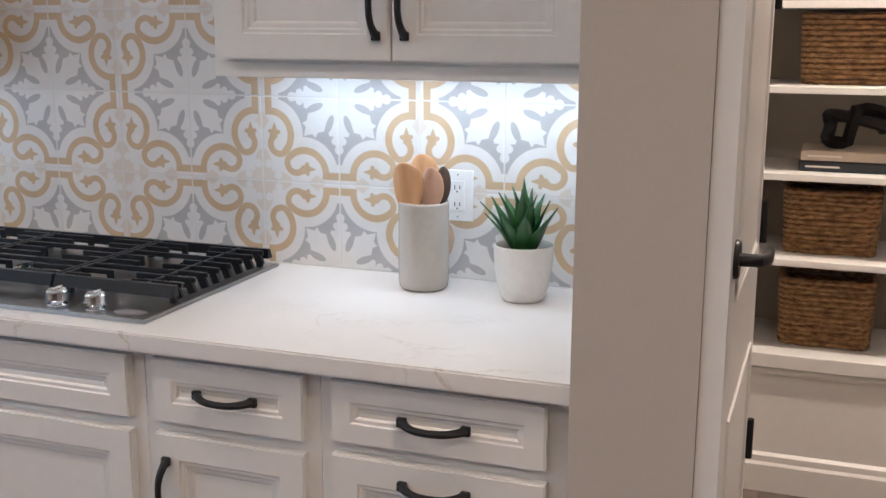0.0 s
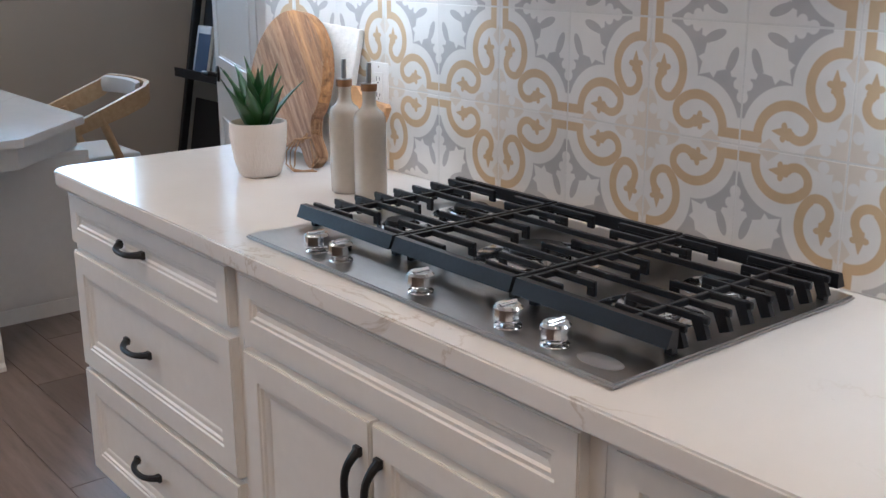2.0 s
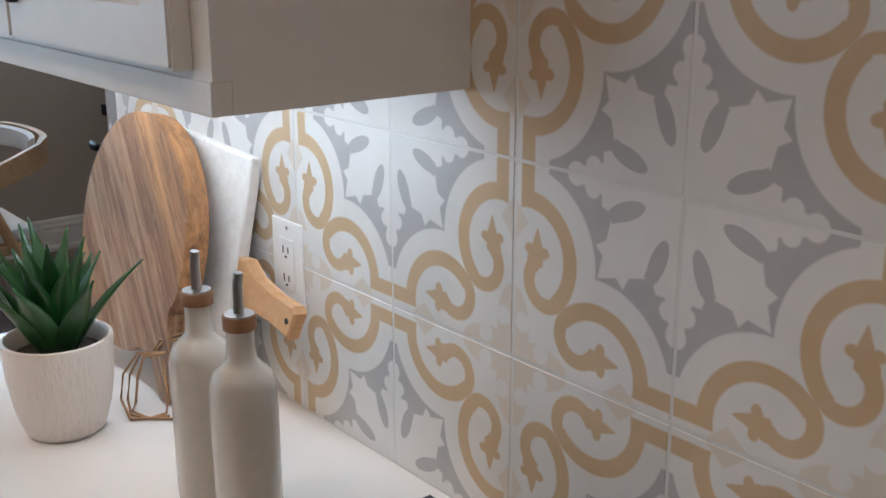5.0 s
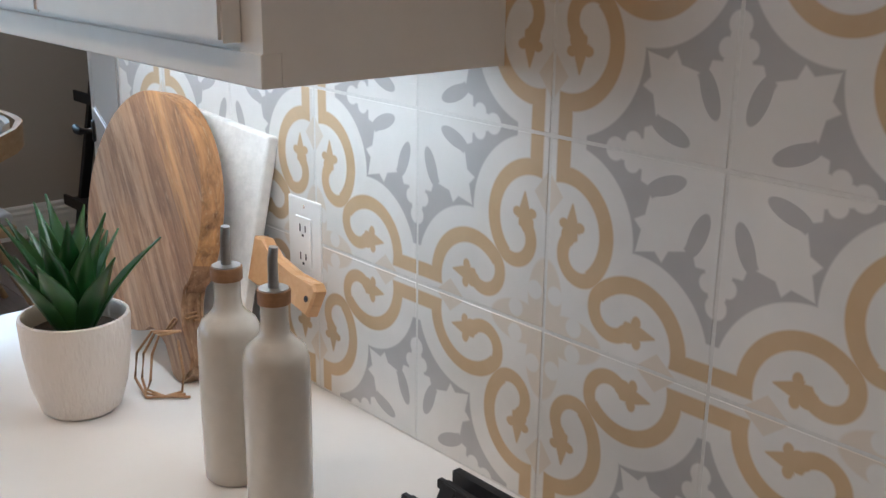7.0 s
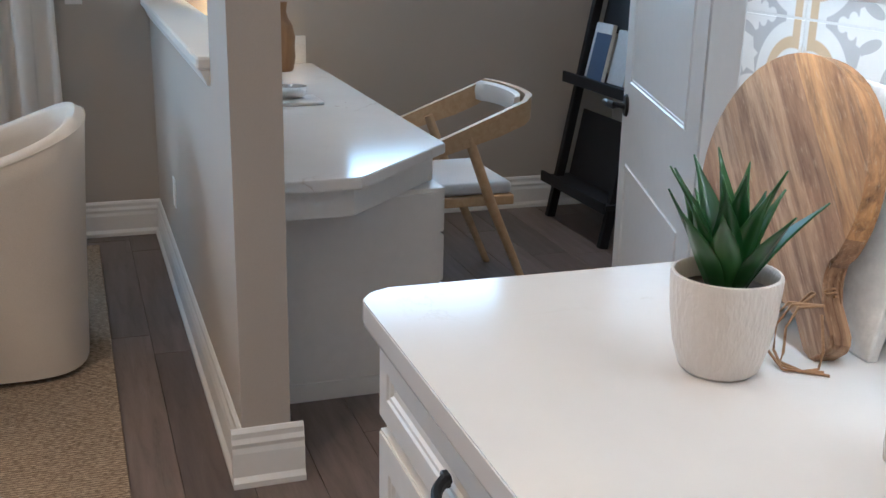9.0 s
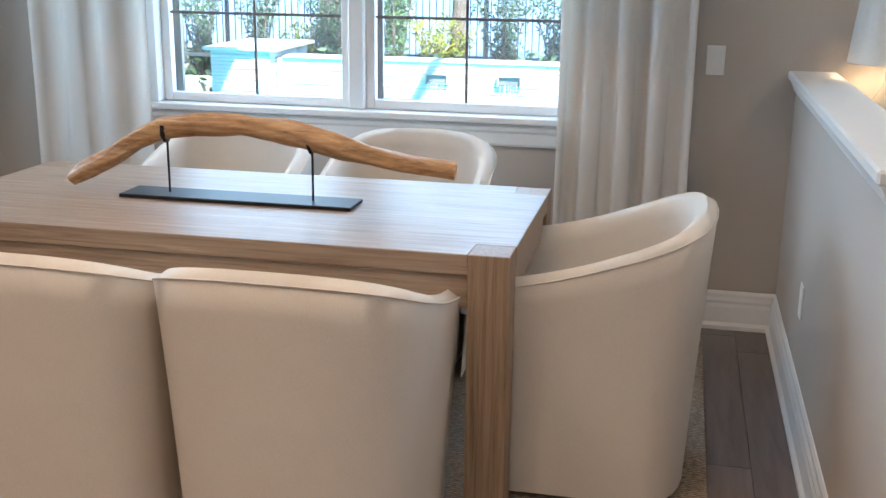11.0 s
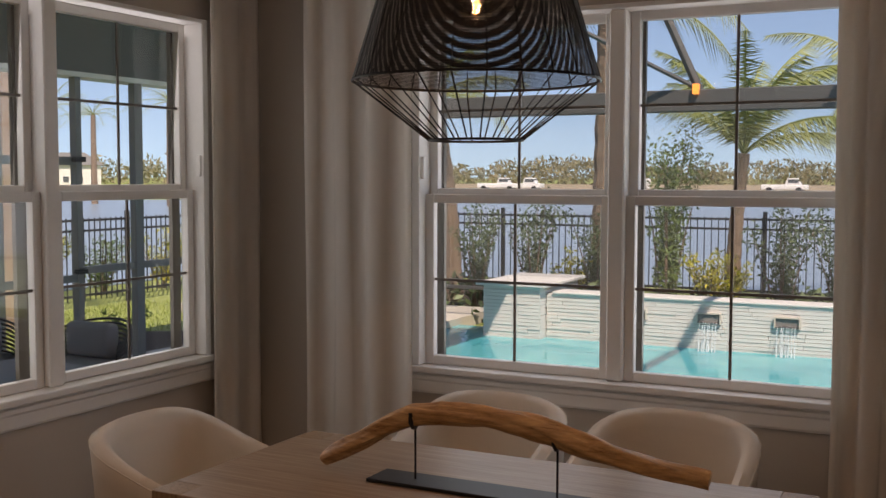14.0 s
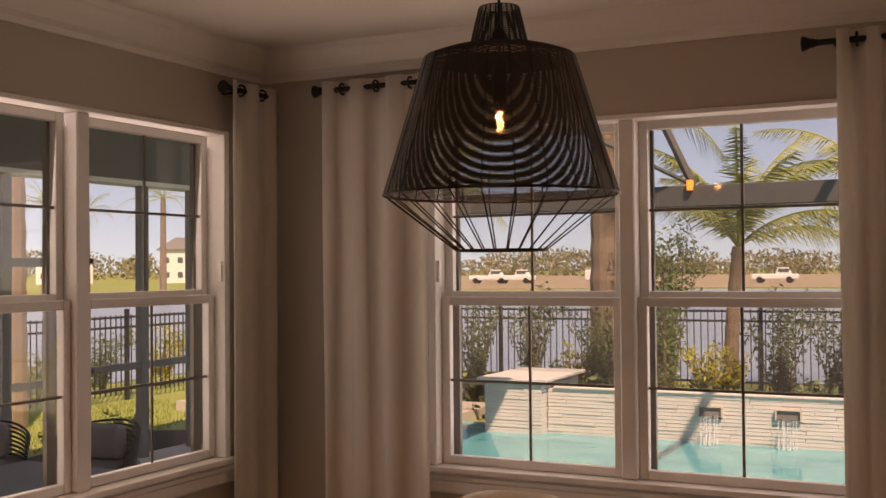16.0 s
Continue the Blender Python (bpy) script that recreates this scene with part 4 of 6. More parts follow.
ty = thing("desk_tray", "flat grey tray on the desk", "tray", pose(-5.52, 1.945, 0.7755))
part("tray", box(-0.09, 0.09, -0.14, 0.14, 0, 0.012, 0.004, seg=2), paint("grey_tray", (0.52, 0.51, 0.50), 0.5, 0.05), ty)
bl = thing("glass_bowl", "small silver bowl on the tray", "bowl", pose(-5.54, 1.99, 0.788))
part("bowl", lathe([(0, 0), (0.03, 0), (0.048, 0.012), (0.052, 0.045), (0.049, 0.045), (0.044, 0.014), (0, 0.005)], 24), M_CHROME, bl, smooth=50)


# office chair with a bent wooden rail
def office_chair():
    c = thing("office_chair", "oak armchair with a curved rail and white seat pad", "chair", pose(-5.53, 2.58, 0, 0, 0, 0))
    # back towards +y
    n = 28
    pts, rad = [], []
    bm = bmesh.new()
    rings = []
    for i in range(n + 1):
        u = i / n * 2 - 1
        a = u * math.pi / 2
        s = abs(u)
        if s < 0.36:
            q = u / 0.36 * math.pi / 2
            x, y = 0.245 * math.sin(q) * 1.0, 0.24 + 0.065 * math.cos(q)
        else:
            x, y = math.copysign(0.245 + 0.012 * (s - 0.36), u), 0.24 - (s - 0.36) / 0.64 * 0.46
        z = 0.805 if s < 0.30 else 0.805 - (s - 0.30) / 0.70 * 0.20
        h = 0.045 if s < 0.5 else 0.045 - (s - 0.5) * 0.04
        rings.append((x, y, z, h))
    prev = None
    for i, (x, y, z, h) in enumerate(rings):
        a, b = rings[max(0, i - 1)], rings[min(n, i + 1)]
        d = Vector((b[0] - a[0], b[1] - a[1], 0)).normalized()
        o = Vector((d.y, -d.x, 0)) * 0.013
        vs = [bm.verts.new((x + o.x, y + o.y, z)), bm.verts.new((x - o.x, y - o.y, z)), bm.verts.new((x - o.x * 0.8, y - o.y * 0.8, z - 2 * h)), bm.verts.new((x + o.x * 0.8, y + o.y * 0.8, z - 2 * h))]
        if prev:
            for k in range(4):
                bm.faces.new((prev[k], prev[(k + 1) % 4], vs[(k + 1) % 4], vs[k]))
        else:
            bm.faces.new(vs)
        prev = vs
    bm.faces.new(list(reversed(prev)))
    part("bent_rail", bm, M_OAK, c, smooth=50)
    pb = bmesh.new()
    pr = None
    for i in range(13):
        q = (i / 12 * 2 - 1) * 1.15
        x, y = 0.225 * math.sin(q), 0.205 + 0.075 * math.cos(q)
        vs = [pb.verts.new((x, y + dy, 0.76 + dz)) for dy, dz in ((0, 0.042), (-0.02, 0.035), (-0.026, 0), (-0.02, -0.035), (0, -0.042))]
        if pr:
            for k in range(5):
                pb.faces.new((pr[k], pr[(k + 1) % 5], vs[(k + 1) % 5], vs[k]))
        else:
            pb.faces.new(vs)
        pr = vs
    pb.faces.new(list(reversed(pr)))
    part("back_pad", pb, M_PAD, c, "white padded back rest", 60)
    part("seat_frame", box(-0.235, 0.235, -0.22, 0.22, 0.385, 0.425, 0.006, seg=2), M_OAK, c)
    part("seat_pad", box(-0.225, 0.225, -0.23, 0.215, 0.4255, 0.475, 0.018, seg=3), M_PAD, c, "white seat pad", 60)
    for sx in (-1, 1):
        part("leg", tube([(sx * 0.243, 0.02, 0.66), (sx * 0.238, 0.12, 0.40), (sx * 0.232, 0.30, 0.0)], [0.020, 0.021, 0.014], 10), M_OAK, c, smooth=50)
        part("leg", tube([(sx * 0.248, -0.20, 0.60), (sx * 0.243, -0.19, 0.40), (sx * 0.235, -0.25, 0.0)], [0.018, 0.020, 0.014], 10), M_OAK, c, smooth=50)
    return c


M_PAD = paint("white_pad_cloth", (0.70, 0.70, 0.71), 0.85, 0.04, 5, 300, 0.25)
office_chair()

# ladder shelf against the north wall
ls = thing("ladder_shelf", "black leaning ladder shelf", "shelf", pose(-6.09, 3.465, 0))
tilt = math.atan2(0.36, 1.95)
for sx in (-0.29, 0.29):
    part("rail", box(-0.018, 0.018, -0.022, 0.022, 0, 1.98, 0.003), M_BLACK, ls, "", m=pose(sx, 0.0, 0.0, math.degrees(-tilt), 0, 0))
for z, d in ((0.20, 0.30), (0.70, 0.26), (1.20, 0.22), (1.65, 0.18)):
    y = z * 0.36 / 1.95
    part("shelf", box(-0.33, 0.33, y - 0.06, y + d - 0.06, z - 0.012, z + 0.012, 0.002), M_BLACK, ls)
    part("lip", box(-0.345, 0.345, y - 0.075, y - 0.060, z - 0.022, z + 0.03, 0.002), M_BLACK, ls)
part("back_panel", box(-0.272, 0.272, 0.0, 0.010, 0.23, 0.56), M_BLACK, ls, m=pose(0, 0.045, 0, math.degrees(-tilt), 0, 0))
part("back_panel", box(-0.272, 0.272, 0.0, 0.010, 0.95, 1.17), M_BLACK, ls, m=pose(0, 0.045, 0, math.degrees(-tilt), 0, 0))
for x, col, h, w, nm in ((-0.17, (0.55, 0.56, 0.58), 0.265, 0.17, "pale grey art book leaning on the ladder shelf"), (-0.10, (0.055, 0.085, 0.15), 0.225, 0.15, "dark blue book leaning on the ladder shelf"), (0.06, (0.42, 0.44, 0.47), 0.25, 0.16, "grey book leaning on the ladder shelf")):
    bk = thing("book", nm, "book", pose(-6.09 + x, 3.605 - (0.03 if x == -0.10 else 0), 0.7135, -12, 0, 0), "books on the ladder shelf")
    part("cover", box(-w / 2, w / 2, -0.012, 0.012, 0, h, 0.002), paint("jacket", col, 0.45, 0.08), bk)
    part("pages", box(-w / 2 + 0.003, w / 2 + 0.001, -0.009, 0.009, 0.003, h + 0.001), paint("page_block", (0.7, 0.68, 0.62), 0.8, 0.05), bk)

# door of the next room, standing open
ang = math.degrees(math.atan2(2.705 - 2.415, -4.27 + 3.42))
od = panel_door("door_2", 0.90, 2.03, Matrix.Translation((-3.42, 2.415, 0.0)) @ pose(0, 0, 0, 0, 0, ang), "white two-panel door standing open with a black lever", [(0.22, 0.80), (1.02, 1.90)])
lever(od, 0.835, 0.955, 1, 1)
structure("door_jamb", box(-3.42, -3.24, 2.40, 2.44, 0, 2.06), M_TRIM, "white door jamb")
structure("wall_jamb", box(-3.42, -3.2405, 2.4405, YO, 0, ZC), M_WALL, "greige wall beside the open door")

sw = thing("light_switch", "white rocker light switch on the wall", "light switch", pose(XW, 1.245, 1.11, 0, 0, 90))
part("plate", box(-0.036, 0.036, -0.006, -0.0005, -0.058, 0.058, 0.002), M_PLASTIC, sw)
part("rocker", box(-0.016, 0.016, -0.0095, -0.0061, -0.033, 0.033, 0.001), M_PLASTIC, sw)
so = thing("wall_socket", "small white socket low on the half wall", "wall socket", pose(-5.75, YP0, 0.40))
part("plate", box(-0.036, 0.036, -0.006, -0.0005, -0.058, 0.058, 0.002), M_PLASTIC, so)

# ---- dining room ----
TX0, TX1, TY0, TY1, TZ = -5.612, -4.744, -1.089, 0.727, 0.763
tb = thing("dining_table", "greyed oak dining table with square corner legs", "table")
g = 0.11
tp = prism([(TX0 + g, TY0), (TX1 - g, TY0), (TX1 - g, TY0 + g), (TX1, TY0 + g), (TX1, TY1 - g), (TX1 - g, TY1 - g), (TX1 - g, TY1), (TX0 + g, TY1), (TX0 + g, TY1 - g), (TX0, TY1 - g), (TX0, TY0 + g), (TX0 + g, TY0 + g)], TZ - 0.055, TZ, 0.002)
part("tabletop", tp, M_TABLE, tb)
for x in (TX0, TX1 - g):
    for y in (TY0, TY1 - g):
        part("leg", box(x + 0.0008, x + g - 0.0008, y + 0.0008, y + g - 0.0008, 0.0125, TZ - 0.0004, 0.002), M_TABLE_LEG, tb)
for x0, x1, y0, y1 in ((TX0 + 0.012, TX0 + 0.034, TY0 + g, TY1 - g), (TX1 - 0.034, TX1 - 0.012, TY0 + g, TY1 - g), (TX0 + g, TX1 - g, TY0 + 0.012, TY0 + 0.034), (TX0 + g, TX1 - g, TY1 - 0.034, TY1 - 0.012)):
    part("apron", box(x0, x1, y0, y1, TZ - 0.145, TZ - 0.0552), M_TABLE, tb)

# rug
def rug_material():
    m, t, b = nodes_of("woven_jute")
    w = t.nodes.new("ShaderNodeTexWave")
    w.bands_direction = "X"
    co = t.nodes.new("ShaderNodeTexCoord")
    t.links.new(co.outputs["Object"], w.inputs["Vector"])
    w.inputs["Scale"].default_value, w.inputs["Distortion"].default_value, w.inputs["Detail"].default_value, w.inputs["Detail Scale"].default_value = 26, 1.6, 3, 8
    n = noise_of(t, 230, 3, (1, 0.28, 1))
    big = noise_of(t, 2.2, 3)
    c = link_mix(t, ramp(t, n, 0.30, 0.68), (0.09, 0.055, 0.03), (0.58, 0.46, 0.33))
    c = link_mix(t, ramp(t, w.outputs["Fac"], 0.45, 1.15), c, (0.13, 0.085, 0.05))
    t.links.new(link_mix(t, ramp(t, big, 0.3, 2.6), c, (0.46, 0.36, 0.26)), b.inputs["Base Color"])
    b.inputs["Roughness"].default_value = 0.95
    bump(t, b, n, 0.8, 0.006)
    return m


part("rug_body", box(-6.42, -3.98, -1.80, 1.272, 0.0, 0.012, 0.004, seg=2), rug_material(), thing("rug", "flat woven jute rug under the dining table", "rug"))


# upholstered tub chair, back towards +x
def tub_chair():
    c = thing("dining_chair", "cream upholstered barrel dining chair", "chair", group="chairs round the table")
    n, rows = 40, 10
    W, D = 0.298, 0.292
    th = 0.055

    def ring(u, v, inner):
        """u from arm tip to arm tip, v from the floor up."""
        s = abs(u)
        k = 0.38
        if s < k:
            q = u / k * math.pi / 2
            x, y = 0.02 + (D - 0.02) * math.cos(q) ** 0.54, math.copysign(abs(math.sin(q)) ** 0.71, q) * W
        else:
            x, y = 0.02 - (s - k) / (1 - k) * 0.30, math.copysign(W, u)
        top = 0.640 + 0.182 * max(0.0, (x + 0.28) / 0.58) ** 1.5
        z = 0.03 + (top - 0.03) * v
        flare = 1.0 + 0.085 * v ** 2.2 - 0.06 * (1 - v) ** 2
        if inner:
            f = 1 - th / W
            x, y = x * f if x > 0 else x, y * f
        return Vector((x * flare if x > 0 else x, y * flare, z))

    bm = bmesh.new()
    grid_o = [[bm.verts.new(ring(i / n * 2 - 1, j / rows, False)) for j in range(rows + 1)] for i in range(n + 1)]
    grid_i = [[bm.verts.new(ring(i / n * 2 - 1, 0.40 + 0.60 * j / rows, True)) for j in range(rows + 1)] for i in range(n + 1)]
    for gr in (grid_o, grid_i):
        for a, b in zip(gr, gr[1:]):
            for j in range(rows):
                bm.faces.new((a[j], a[j + 1], b[j + 1], b[j]))
    top = [bm.verts.new((o[-1].co + i[-1].co) / 2 + Vector((0, 0, 0.020))) for o, i in zip(grid_o, grid_i)]
    for k in range(n):
        bm.faces.new((grid_o[k][-1], grid_o[k + 1][-1], top[k + 1], top[k]))
        bm.faces.new((top[k], top[k + 1], grid_i[k + 1][-1], grid_i[k][-1]))
    for e in (0, n):
        o, i = grid_o[e], grid_i[e]
        bm.faces.new([*o[4:], top[e], *reversed(i)])
    part("shell", bm, M_FABRIC, c, smooth=65)
    sb = bmesh.new()
    pr = []
    for i in range(n + 1):
        p = ring(i / n * 2 - 1, 0.2, True)
        pr.append((p.x, p.y))
    poly = pr
    prism(poly, 0.03, 0.47, 0.02, sb, 2)
    part("seat", sb, M_FABRIC, c, smooth=50)
    seam = [ring(i / n * 2 - 1, 1.0, False) + Vector((0, 0, 0.0)) for i in range(n + 1)]
    part("piping", tube([(p.x * 1.002, p.y * 1.002, p.z + 0.001) for p in seam], 0.0022, 6), M_FABRIC, c, "", 60)
    part("glide_base", prism([(x * 0.94, y * 0.94) for x, y in poly], 0.0125, 0.03), M_BLACK, c)
    return c


ch = tub_chair()
ch.matrix_world = pose(-4.515, -0.375, 0, 0, 0, 0)
copy_thing(ch, pose(-4.52, 0.272, 0, 0, 0, 0))
copy_thing(ch, pose(-5.98, -0.595, 0, 0, 0, 180))
copy_thing(ch, pose(-5.98, 0.135, 0, 0, 0, 180))
copy_thing(ch, pose(-5.19, 0.925, 0, 0, 0, 90))
copy_thing(ch, pose(-5.275, -1.355, 0, 0, 0, -90))

# driftwood on a stand
sc = thing("driftwood_sculpture", "honey driftwood branch on a black metal stand", "sculpture")
sx = -5.182
part("base_plate", box(sx - 0.065, sx + 0.065, -0.556, 0.190, TZ + 0.0005, TZ + 0.012, 0.002), M_BLACK, sc)
for y, h in ((-0.416, 0.195), (0.053, 0.182)):
    rod = part("rod", tube([(sx, y, TZ + 0.011), (sx, y, TZ + h - 0.02)], 0.0035, 8), M_BLACK, sc)
    part("cradle", tube([(sx + 0.032, y, TZ + h + 0.03), (sx + 0.030, y, TZ + h), (sx + 0.015, y, TZ + h - 0.018), (sx, y, TZ + h - 0.022), (sx - 0.02, y, TZ + h - 0.012), (sx - 0.03, y, TZ + h + 0.01)], 0.005, 8, flat=1.6), M_BLACK, rod)
db = bmesh.new()
P = [(-0.745, 0.038, 0.020), (-0.69, 0.070, 0.028), (-0.60, 0.118, 0.031), (-0.52, 0.165, 0.030), (-0.43, 0.210, 0.034), (-0.33, 0.226, 0.034), (-0.176, 0.230, 0.032), (-0.05, 0.222, 0.033), (0.05, 0.207, 0.036), (0.13, 0.184, 0.034), (0.21, 0.166, 0.030), (0.30, 0.150, 0.027), (0.40, 0.136, 0.026), (0.492, 0.124, 0.024)]
fine = []
for (a, b) in zip(P, P[1:]):
    for k in range(8):
        u = k / 8
        fine.append(tuple(p + (q - p) * u for p, q in zip(a, b)))
fine.append(P[-1])
tube([(sx + 0.012 * math.sin(y * 7), y, TZ + z) for y, z, r in fine], [r * (1 + 0.10 * noise.noise((y * 9, 1, 2))) for y, z, r in fine], 30, db)
mids = [(sx + 0.012 * math.sin(y * 7), y, TZ + z) for y, z, r in fine]
for v in db.verts:
    c = min(mids, key=lambda q: abs(q[1] - v.co.y))
    th = math.atan2(v.co.z - c[2], v.co.x - c[0])
    k = 1 + 0.10 * math.sin(4 * th + v.co.y * 16) + 0.06 * math.sin(9 * th + v.co.y * 23) + 0.22 * noise.noise((v.co.x * 16, v.co.y * 7, v.co.z * 16))
    v.co.x, v.co.z = c[0] + (v.co.x - c[0]) * k, c[2] + (v.co.z - c[2]) * k
part("branch", db, M_DRIFT, sc, "twisted honey-coloured driftwood branch", 70)


# pendant
def pendant(x, y):
    p = thing("pendant_lamp", "black wire pendant lamp with an exposed glowing bulb", "lamp", pose(x, y, 0))
    zs, rs = [1.990, 2.413], [0.364, 0.234]
    for k in range(104):
        u = k / 103
        z = zs[0] + u * (zs[1] - zs[0])
        r = rs[0] + (rs[1] - rs[0]) * u
        rr = [(r * math.cos(a), r * math.sin(a), z) for a in [i * 2 * math.pi / 40 for i in range(40)]]
        part("wound_wire", tube(rr, 0.0015, 4, closed=True), M_BLACK, p)
    for k in range(20):
        u = k / 19
        r = 0.092 - 0.030 * u
        part("neck_wire", tube([(r * math.cos(a), r * math.sin(a), 2.448 + 0.124 * u) for a in [i * 2 * math.pi / 28 for i in range(28)]], 0.0019, 4, closed=True), M_BLACK, p)
    for k in range(12):
        u = k / 11
        r = 0.234 - 0.142 * u
        part("shoulder_wire", tube([(r * math.cos(a), r * math.sin(a), 2.413 + 0.033 * math.sin(u * math.pi / 2)) for a in [i * 2 * math.pi / 36 for i in range(36)]], 0.004, 4, closed=True), M_BLACK, p)
    for i in range(24):
        a = i * 2 * math.pi / 24
        c, s = math.cos(a), math.sin(a)
        part("rib", tube([(0.062 * c, 0.062 * s, 2.572), (0.092 * c, 0.092 * s, 2.448), (0.234 * c, 0.234 * s, 2.413), (0.364 * c, 0.364 * s, 1.990), (0.140 * c, 0.140 * s, 1.818)], 0.0026, 5), M_BLACK, p)
    part("rim", tube([(0.364 * math.cos(a), 0.364 * math.sin(a), 1.990) for a in [i * 2 * math.pi / 64 for i in range(64)]], 0.004, 6, closed=True), M_BLACK, p)
    part("rim", tube([(0.140 * math.cos(a), 0.140 * math.sin(a), 1.818) for a in [i * 2 * math.pi / 48 for i in range(48)]], 0.004, 6, closed=True), M_BLACK, p)
    part("socket", lathe([(0, 2.385), (0.022, 2.385), (0.024, 2.325), (0.020, 2.250), (0, 2.250)], 20), M_BLACK, p, smooth=40)
    part("cord", tube([(0, 0, 2.385), (0, 0, ZC - 0.03)], 0.005, 8), M_BLACK, p)
    part("canopy", lathe([(0, ZC - 0.03), (0.06, ZC - 0.03), (0.065, ZC - 0.001), (0, ZC - 0.001)], 28), M_BLACK, p, smooth=40)
    gb = part("bulb", lathe([(0.013, 2.299), (0.016, 2.285), (0.034, 2.260), (0.050, 2.225), (0.050, 2.195), (0.036, 2.163), (0, 2.151)], 24), pane_material("bulb_glass", 0.10, (1, 0.93, 0.8)), p, "clear globe bulb", 60)
    gb.visible_shadow = False
    part("filament", tube([(-0.010, 0, 2.190), (-0.009, 0, 2.250), (0.0, 0.004, 2.255), (0.003, 0, 2.190), (0.006, -0.004, 2.185), (0.010, 0, 2.253)], 0.0015, 6), glow("filament_glow", (1.0, 0.16, 0.015), 3), gb)
    lamp("pendant_bulb_light", "POINT", pose(x, y, 2.215), 7.5, (1.0, 0.55, 0.25), 0.012)


pendant(-5.18, -0.212)


# curtains on short rods
def curtain(name_, axis, c, a0, a1, z0, z1, folds, label):
    k = thing("curtain", label, "curtain", group="linen curtains")
    bm = bmesh.new()
    n, rows = folds * 14, 12
    gr = []
    for j in range(rows + 1):
        v = j / rows
        row = []
        for i in range(n + 1):
            u = i / n
            ph = u * folds * 2 * math.pi + 0.35 * math.sin(v * 5 + u * 9)
            amp = 0.021 + 0.008 * math.sin(u * 11 + v * 2.0)
            a = a0 + (a1 - a0) * u + 0.010 * math.sin(ph * 2) + 0.02 * (1 - v) * (u - 0.5)
            off = amp * math.cos(ph) * (0.9 + 0.25 * (1 - v))
            row.append(bm.verts.new((c + off, a, z0 + (z1 - z0) * v) if axis == "x" else (a, c + off, z0 + (z1 - z0) * v)))
        gr.append(row)
    for r0, r1 in zip(gr, gr[1:]):
        for i in range(n):
            bm.faces.new((r0[i], r0[i + 1], r1[i + 1], r1[i]))
    cl = part("cloth", bm, M_CURTAIN, k, smooth=80)
    cl.modifiers.new("thick", "SOLIDIFY").thickness = 0.003
    for f in range(folds):
        a = a0 + (a1 - a0) * (f + 0.5) / folds
        ringp = [(0.026 * math.cos(q), 0, 0.026 * math.sin(q)) for q in [i * 2 * math.pi / 20 for i in range(20)]]
        mm = Matrix.Translation((c, a, z1 - 0.04) if axis == "x" else (a, c, z1 - 0.04)) @ pose(0, 0, 0, 0, 0, 0 if axis == "x" else 90)
        part("grommet", tube(ringp, 0.005, 6, closed=True), M_BLACK, k, "black metal eyelet", 50, mm)
    return k


def rod(axis, c, a0, a1, z, finial):
    r = thing("curtain_rod", "short black curtain rod with a round finial", "curtain rod", group="curtain rods")
    f = (lambda a, d=0, h=0: (c + d, a, z + h)) if axis == "x" else (lambda a, d=0, h=0: (a, c + d, z + h))
    part("bar", tube([f(a0), f(a1)], 0.012, 12), M_BLACK, r, smooth=50)
    s = -1 if finial == a0 else 1
    if a0 > a1:
        s = -s
    e = finial
    part("finial", tube([f(e + s * q) for q in (0.0, 0.012, 0.016, 0.03, 0.045, 0.06, 0.064)], [0.014, 0.014, 0.018, 0.019, 0.026, 0.031, 0.026], 16), M_BLACK, r, smooth=50)
    mid = finial - s * 0.06
    wallside = (XW - c) if axis == "x" else (YW - c)
    part("bracket", tube([f(mid, 0, -0.01), f(mid, wallside + 0.004, -0.01)], 0.007, 8), M_BLACK, r)


ZR = 2.63
curtain("", "y", YW + 0.10, -6.548, -6.215, 0.02, ZR + 0.04, 2, "white linen curtain hanging beside the patio window")
curtain("", "x", XW + 0.10, -1.700, -1.145, 0.02, ZR + 0.04, 3, "white linen curtain hanging beside the pool window")
curtain("", "x", XW + 0.10, 0.640, 1.165, 0.02, ZR + 0.04, 4, "white linen curtain hanging at the pool window's end")
rod("y", YW + 0.10, -6.22, -6.57, ZR, -6.22)
rod("x", XW + 0.10, -1.705, -1.12, ZR, -1.705)
rod("x", XW + 0.10, 0.565, 1.20, ZR, 0.565)
for (mx, nm) in ((pose(-6.285, YW - 0.02, 1.76, 0, 0, 180), 0), (pose(XW - 0.02, -1.165, 1.752, 0, 0, 90), 1)):
    a = thing("window_sensor", "small white alarm sensor on the window frame", "sensor", mx, "window sensors")
    part("case", box(-0.022, 0.022, -0.026, -0.001, -0.05, 0.05, 0.004, seg=2), M_PLASTIC, a)
    part("button", box(-0.006, 0.006, -0.0285, -0.0261, 0.0, 0.014, 0.001), M_SLOT, a)

# ---- outside ----
INDOORS = set(scene.collection.objects)
M_GRASS = paint("lawn_grass", (0.26, 0.30, 0.08), 0.9, 0.35, 0.6, 30, 0.5)
M_DECK = paint("pale_pool_deck", (0.52, 0.47, 0.40), 0.8, 0.06, 1.5, 60, 0.2)
M_CAGE = paint("grey_bronze_aluminium", (0.085, 0.082, 0.078), 0.5, 0.08, 4, 60, 0.0)
M_FENCE = paint("black_fence_paint", (0.03, 0.03, 0.032), 0.5, 0.1)
M_STUCCO = paint("white_stucco", (0.72, 0.69, 0.64), 0.85, 0.05, 2, 40, 0.3)
M_SPRAY = paint("falling_spray", (0.62, 0.68, 0.70), 0.15, 0.05)
